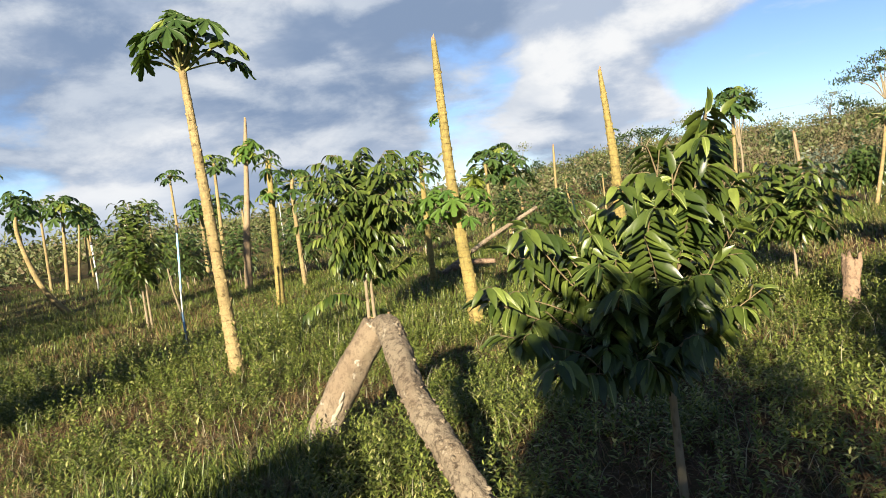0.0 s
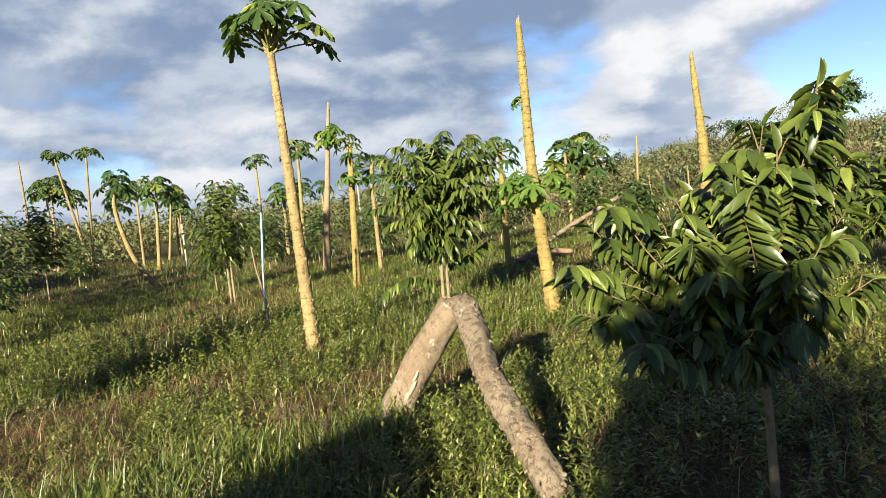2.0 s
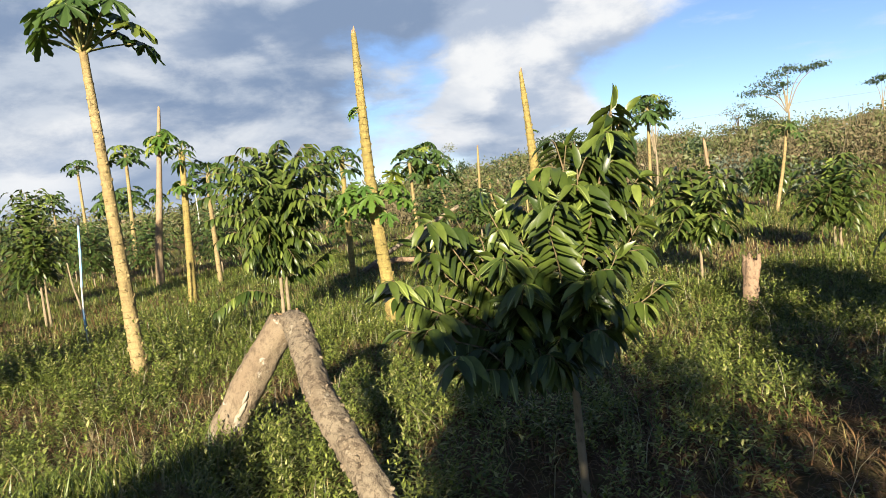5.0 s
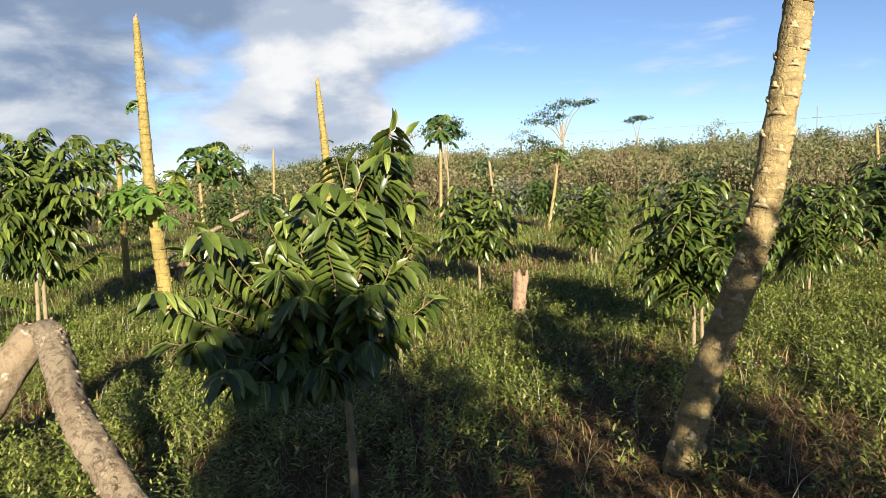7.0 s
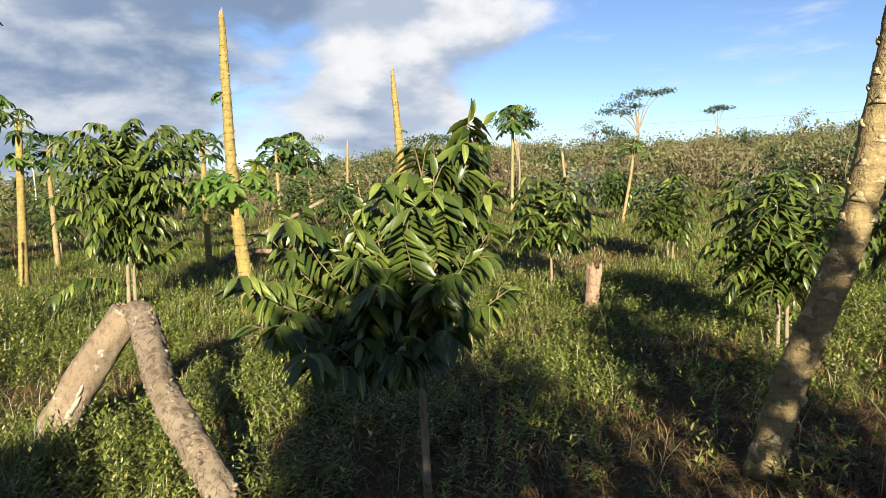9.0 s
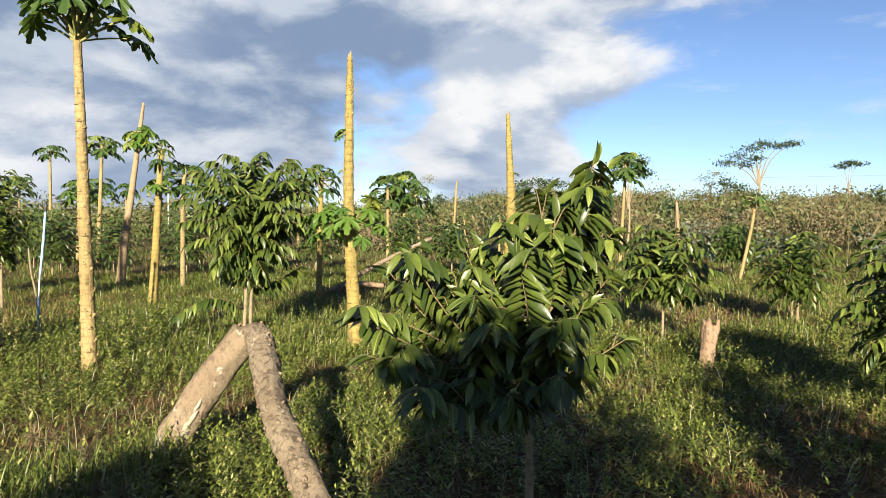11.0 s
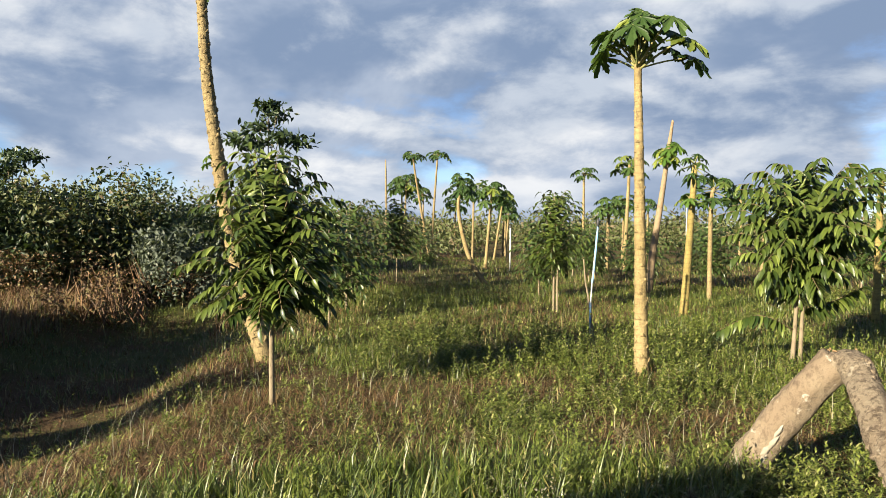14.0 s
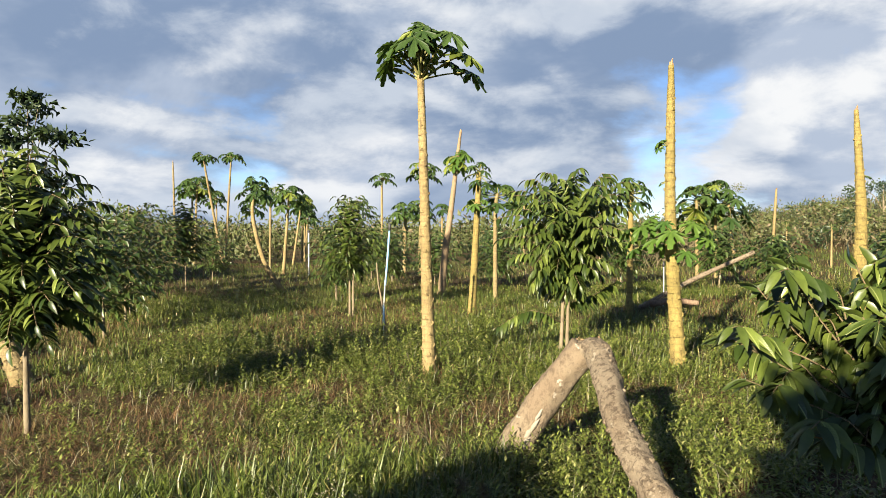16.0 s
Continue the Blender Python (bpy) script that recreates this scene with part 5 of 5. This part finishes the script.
def blades(x, y, z, length, width, lean):
    n = len(x)
    a = rng.uniform(0, 2 * np.pi, n)
    t = np.minimum(np.abs(rng.normal(size=n)) * lean, 1.42) if lean < 0.8 else rng.uniform(lean - 0.55, min(1.45, lean + 0.4), n)
    d = np.stack([np.cos(a) * np.sin(t), np.sin(a) * np.sin(t), np.cos(t)], axis=1)
    side = np.stack([-np.sin(a), np.cos(a), np.zeros(n)], axis=1)
    up = np.cross(side, d)
    L = length * rng.uniform(0.5, 1.25, n)
    M = np.zeros((n, 4, 4))
    M[:, :3, 0] = d * L[:, None]
    M[:, :3, 1] = side * (width * rng.uniform(0.6, 1.3, n))[:, None]
    M[:, :3, 2] = -up * L[:, None]
    M[:, :3, 3] = np.stack([x, y, z - 0.015], axis=1)
    M[:, 3, 3] = 1
    return M


def tufts(n, per, r0, r1, length, width, spread, lean=0.5, dry=None, a0=-76, a1=62):
    x, y, z = scatter(n, r0, r1, a0, a1)
    if dry is not None:
        p = patch(x, y)
        keep = rng.uniform(size=len(x)) < (p if dry else 1 - 0.92 * p)
        x, y, z = x[keep], y[keep], z[keep]
    x = np.repeat(x, per) + rng.normal(size=len(x) * per) * spread
    y = np.repeat(y, per) + rng.normal(size=len(y) * per) * spread
    return blades(x, y, ground_zs(x, y), length, width, lean)


def weeds(n, leaves, r0, r1, height, leaf, a0=-76, a1=62):
    """Broad-leaved weeds: small leaves set round short upright stems."""
    x, y, z = scatter(n, r0, r1, a0, a1)
    keep = rng.uniform(size=len(x)) < 1 - 0.90 * patch(x, y)
    keep &= rng.uniform(size=len(x)) < np.where(np.hypot(x, y) < 4.4, 0.2, 0.5) + 0.8 * mound(x, y)
    x, y, z = x[keep], y[keep], z[keep]
    m = len(x)
    H = height * rng.uniform(0.4, 1.3, m) * (0.55 + 0.85 * mound(x, y))
    lean = rng.normal(size=(m, 2)) * 0.25
    k = np.tile(np.arange(leaves), m)
    X, Y, Z, HH = np.repeat(x, leaves), np.repeat(y, leaves), np.repeat(z, leaves), np.repeat(H, leaves)
    s = (k + rng.uniform(0, 1, m * leaves)) / leaves
    a = k * 2.399 + np.repeat(rng.uniform(0, 6, m), leaves)
    el = rng.uniform(-0.3, 0.75, m * leaves) + 0.45 * s
    d = np.stack([np.cos(a) * np.cos(el), np.sin(a) * np.cos(el), np.sin(el)], axis=1)
    side = np.stack([-np.sin(a), np.cos(a), np.zeros(m * leaves)], axis=1)
    up = np.cross(d, side)
    L = leaf * rng.uniform(0.6, 1.3, m * leaves) * (1.15 - 0.5 * s)
    M = np.zeros((m * leaves, 4, 4))
    M[:, :3, 0], M[:, :3, 1], M[:, :3, 2] = d * L[:, None], side * L[:, None], up * L[:, None]
    M[:, 0, 3] = X + np.repeat(lean[:, 0], leaves) * HH * s
    M[:, 1, 3] = Y + np.repeat(lean[:, 1], leaves) * HH * s
    M[:, 2, 3] = Z + HH * s
    M[:, 3, 3] = 1
    return M


green = np.concatenate([
    tufts(3000, 8, 2.0, 6.5, 0.14, 0.0034, 0.05, 0.85, False),
    tufts(900, 10, 2.2, 4.2, 0.22, 0.0045, 0.07, 0.8, False, -76, -25),
    tufts(650, 9, 4.6, 9.5, 0.17, 0.0036, 0.09, 0.95, False, -60, -10),
    tufts(900, 8, 4.6, 9.5, 0.12, 0.004, 0.09, 0.85, False, -10, 62),
    tufts(1300, 9, 2.2, 4.0, 0.26, 0.0055, 0.06, 0.75, None, -76, -14),
])
green_far = np.concatenate([
    tufts(8000, 8, 6.5, 15, 0.16, 0.006, 0.09, 0.7, False),
    tufts(5000, 7, 8.5, 18, 0.17, 0.0045, 0.16, 0.9, None, -76, 12),
    tufts(700, 8, 0.3, 2.3, 0.14, 0.005, 0.07, 0.8, None),
    tufts(1000, 7, 0.6, 8, 0.13, 0.006, 0.09, 0.8, None, 62, 284),
    tufts(7500, 6, 14, 34, 0.20, 0.009, 0.2, 0.8, None),
])
dry = tufts(10500, 9, 2.0, 6.5, 0.14, 0.0030, 0.07, 1.28, True)
dry_far = np.concatenate([
    tufts(8000, 8, 6.5, 15, 0.13, 0.005, 0.10, 0.95, True),
    tufts(2500, 6, 15, 34, 0.18, 0.009, 0.18, 0.8, True),
])
weed_near = np.concatenate([
    weeds(9500, 18, 2.2, 4.4, 0.18, 0.042),
    weeds(1300, 26, 3.0, 9.0, 0.26, 0.052),
])
weed = np.concatenate([
    weeds(15000, 14, 4.4, 6.8, 0.12, 0.036),
    weeds(9000, 11, 6.6, 8.4, 0.12, 0.038),
    weeds(1000, 26, 5.6, 9.8, 0.42, 0.05, -42, -16),
    weeds(17000, 9, 8.2, 18, 0.14, 0.050),
    weeds(1800, 7, 0.6, 8, 0.10, 0.06, 62, 284),
    weeds(1100, 9, 0.3, 2.3, 0.13, 0.05),
])
stuff("grass", tile_mesh("grass", *BLADE_FAR, green, M_GRASS), "green grass tufts growing over the field", "grass")
stuff("grass", tile_mesh("grass", *BLADE_FAR, green_far, M_GRASS), "short green grass further across the field", "grass")
stuff("dry_grass", tile_mesh("dry_grass", *BLADE_FAR, dry, M_DRY), "reddish brown matted dry grass in patches", "grass")
stuff("dry_grass", tile_mesh("dry_grass", *BLADE_FAR, dry_far, M_DRY), "reddish brown dry grass patches across the field", "grass")
stuff("pale_grass", tile_mesh("pale_grass", *BLADE_FAR, np.concatenate([tufts(3600, 7, 4.8, 14, 0.12, 0.005, 0.09, 0.8, None, 8, 62), tufts(900, 7, 3.0, 12, 0.14, 0.004, 0.08, 0.85, None, -70, 8), tufts(2600, 6, 9, 28, 0.19, 0.006, 0.18, 0.8, None, -76, 30)]), M_PALE_GRASS), "pale yellow-green grass among the weeds", "grass")
stuff("weeds", tile_mesh("weeds", *LEAF_WEED, weed_near, M_WEED), "leafy pale green weeds on thin stems", "weeds")
stuff("weeds", tile_mesh("weeds", *LEAF_TINY, weed, M_WEED), "low broad-leaved green weeds covering the field", "weeds")
bank_az, bank_r = np.radians(rng.uniform(-82, -54, 2600)), rng.uniform(11.5, 19, 2600)
bx = np.repeat(bank_r * np.sin(bank_az), 7) + rng.normal(size=18200) * 0.12
by = np.repeat(bank_r * np.cos(bank_az), 7) + rng.normal(size=18200) * 0.12
keep_b = hollow(bx, by) < 0.25
bx, by = bx[keep_b], by[keep_b]
stuff("bank_grass", tile_mesh("bank_grass", *BLADE_FAR, blades(bx, by, ground_zs(bx, by), 0.34, 0.008, 0.6), M_DRY), "tall brown dry grass on the bank below the hedge", "grass")
straw_x, straw_y, straw_z = scatter(1500, 2.2, 8.0)
stuff("straw", tile_mesh("straw", *BLADE, blades(straw_x, straw_y, straw_z + 0.05, 0.26, 0.0020, 0.9), M_SEED), "scattered pale dead grass straws", "straw")
seeds = weeds(320, 9, 1.6, 9.0, 0.26, 0.012)
stuff("seed_heads", tile_mesh("seed_heads", *LEAF_TINY, seeds, M_SEED), "small whitish seed heads among the weeds", "weeds")


def plume(x, y, h):
    """A tall grass stalk with a feathery brown seed head."""
    root = new("grass_plume")
    z = ground_z(x, y)
    root.location = (x, y, z)
    part("stalk", tube(along_curve([(0, 0, -0.03), (0.01, 0, h * 0.6), (0.03, 0.01, h)], 8), [0.0016] * 9, 4), M_DRY, root)
    d = rng.normal(size=(110, 3)) + np.array([0, 0, 0.5])
    d /= np.linalg.norm(d, axis=1)[:, None]
    v = np.cross(d, rng.normal(size=(110, 3)))
    v /= np.linalg.norm(v, axis=1)[:, None]
    L = rng.uniform(0.03, 0.075, 110)
    M = np.zeros((110, 4, 4))
    M[:, :3, 0], M[:, :3, 1], M[:, :3, 2] = d * L[:, None], v * 0.0016, np.cross(d, v) * 0.01
    M[:, :3, 3] = np.array([0.03, 0.01, h]) - np.array([0.0, 0.0, 0.05]) * rng.uniform(0, 1, (110, 1))
    M[:, 3, 3] = 1
    tagged(part("seed_head", tile_mesh("seed_head", *BLADE_FAR, M, M_SCRUB_DRY), None, root), "feathery brown seed head", kind="stuff")
    return tagged(root, "tall grass stalk with feathery brown seed head", "grass", "grass plumes")


for px, py, ph in ((-1.55, 3.62, 0.30), (-1.20, 3.40, 0.27), (-0.88, 2.98, 0.24), (-1.48, 3.70, 0.26), (-1.02, 3.08, 0.22), (-2.35, 3.30, 0.24), (-0.72, 2.82, 0.20)):
    plume(px, py, ph)
fx = np.concatenate([rng.normal(-1.75, 0.16, 260), rng.normal(-1.42, 0.10, 160), rng.normal(-1.15, 0.12, 90), rng.normal(3.05, 0.35, 160)])
fy = np.concatenate([rng.normal(2.90, 0.10, 260), rng.normal(2.80, 0.08, 160), rng.normal(3.3, 0.12, 90), rng.normal(3.10, 0.25, 160)])
FM = np.zeros((len(fx), 4, 4))
FM[:, :3, :3] = random_frames(len(fx), 0.016 * rng.uniform(0.6, 1.3, size=len(fx)))
FM[:, :3, 3] = np.stack([fx, fy, ground_zs(fx, fy) + rng.uniform(0.10, 0.20, len(fx))], axis=1)
FM[:, 3, 3] = 1
stuff("wild_flowers", tile_mesh("wild_flowers", *LEAF_TINY, FM, M_SEED), "tiny whitish wild flowers among the grass", "flowers")
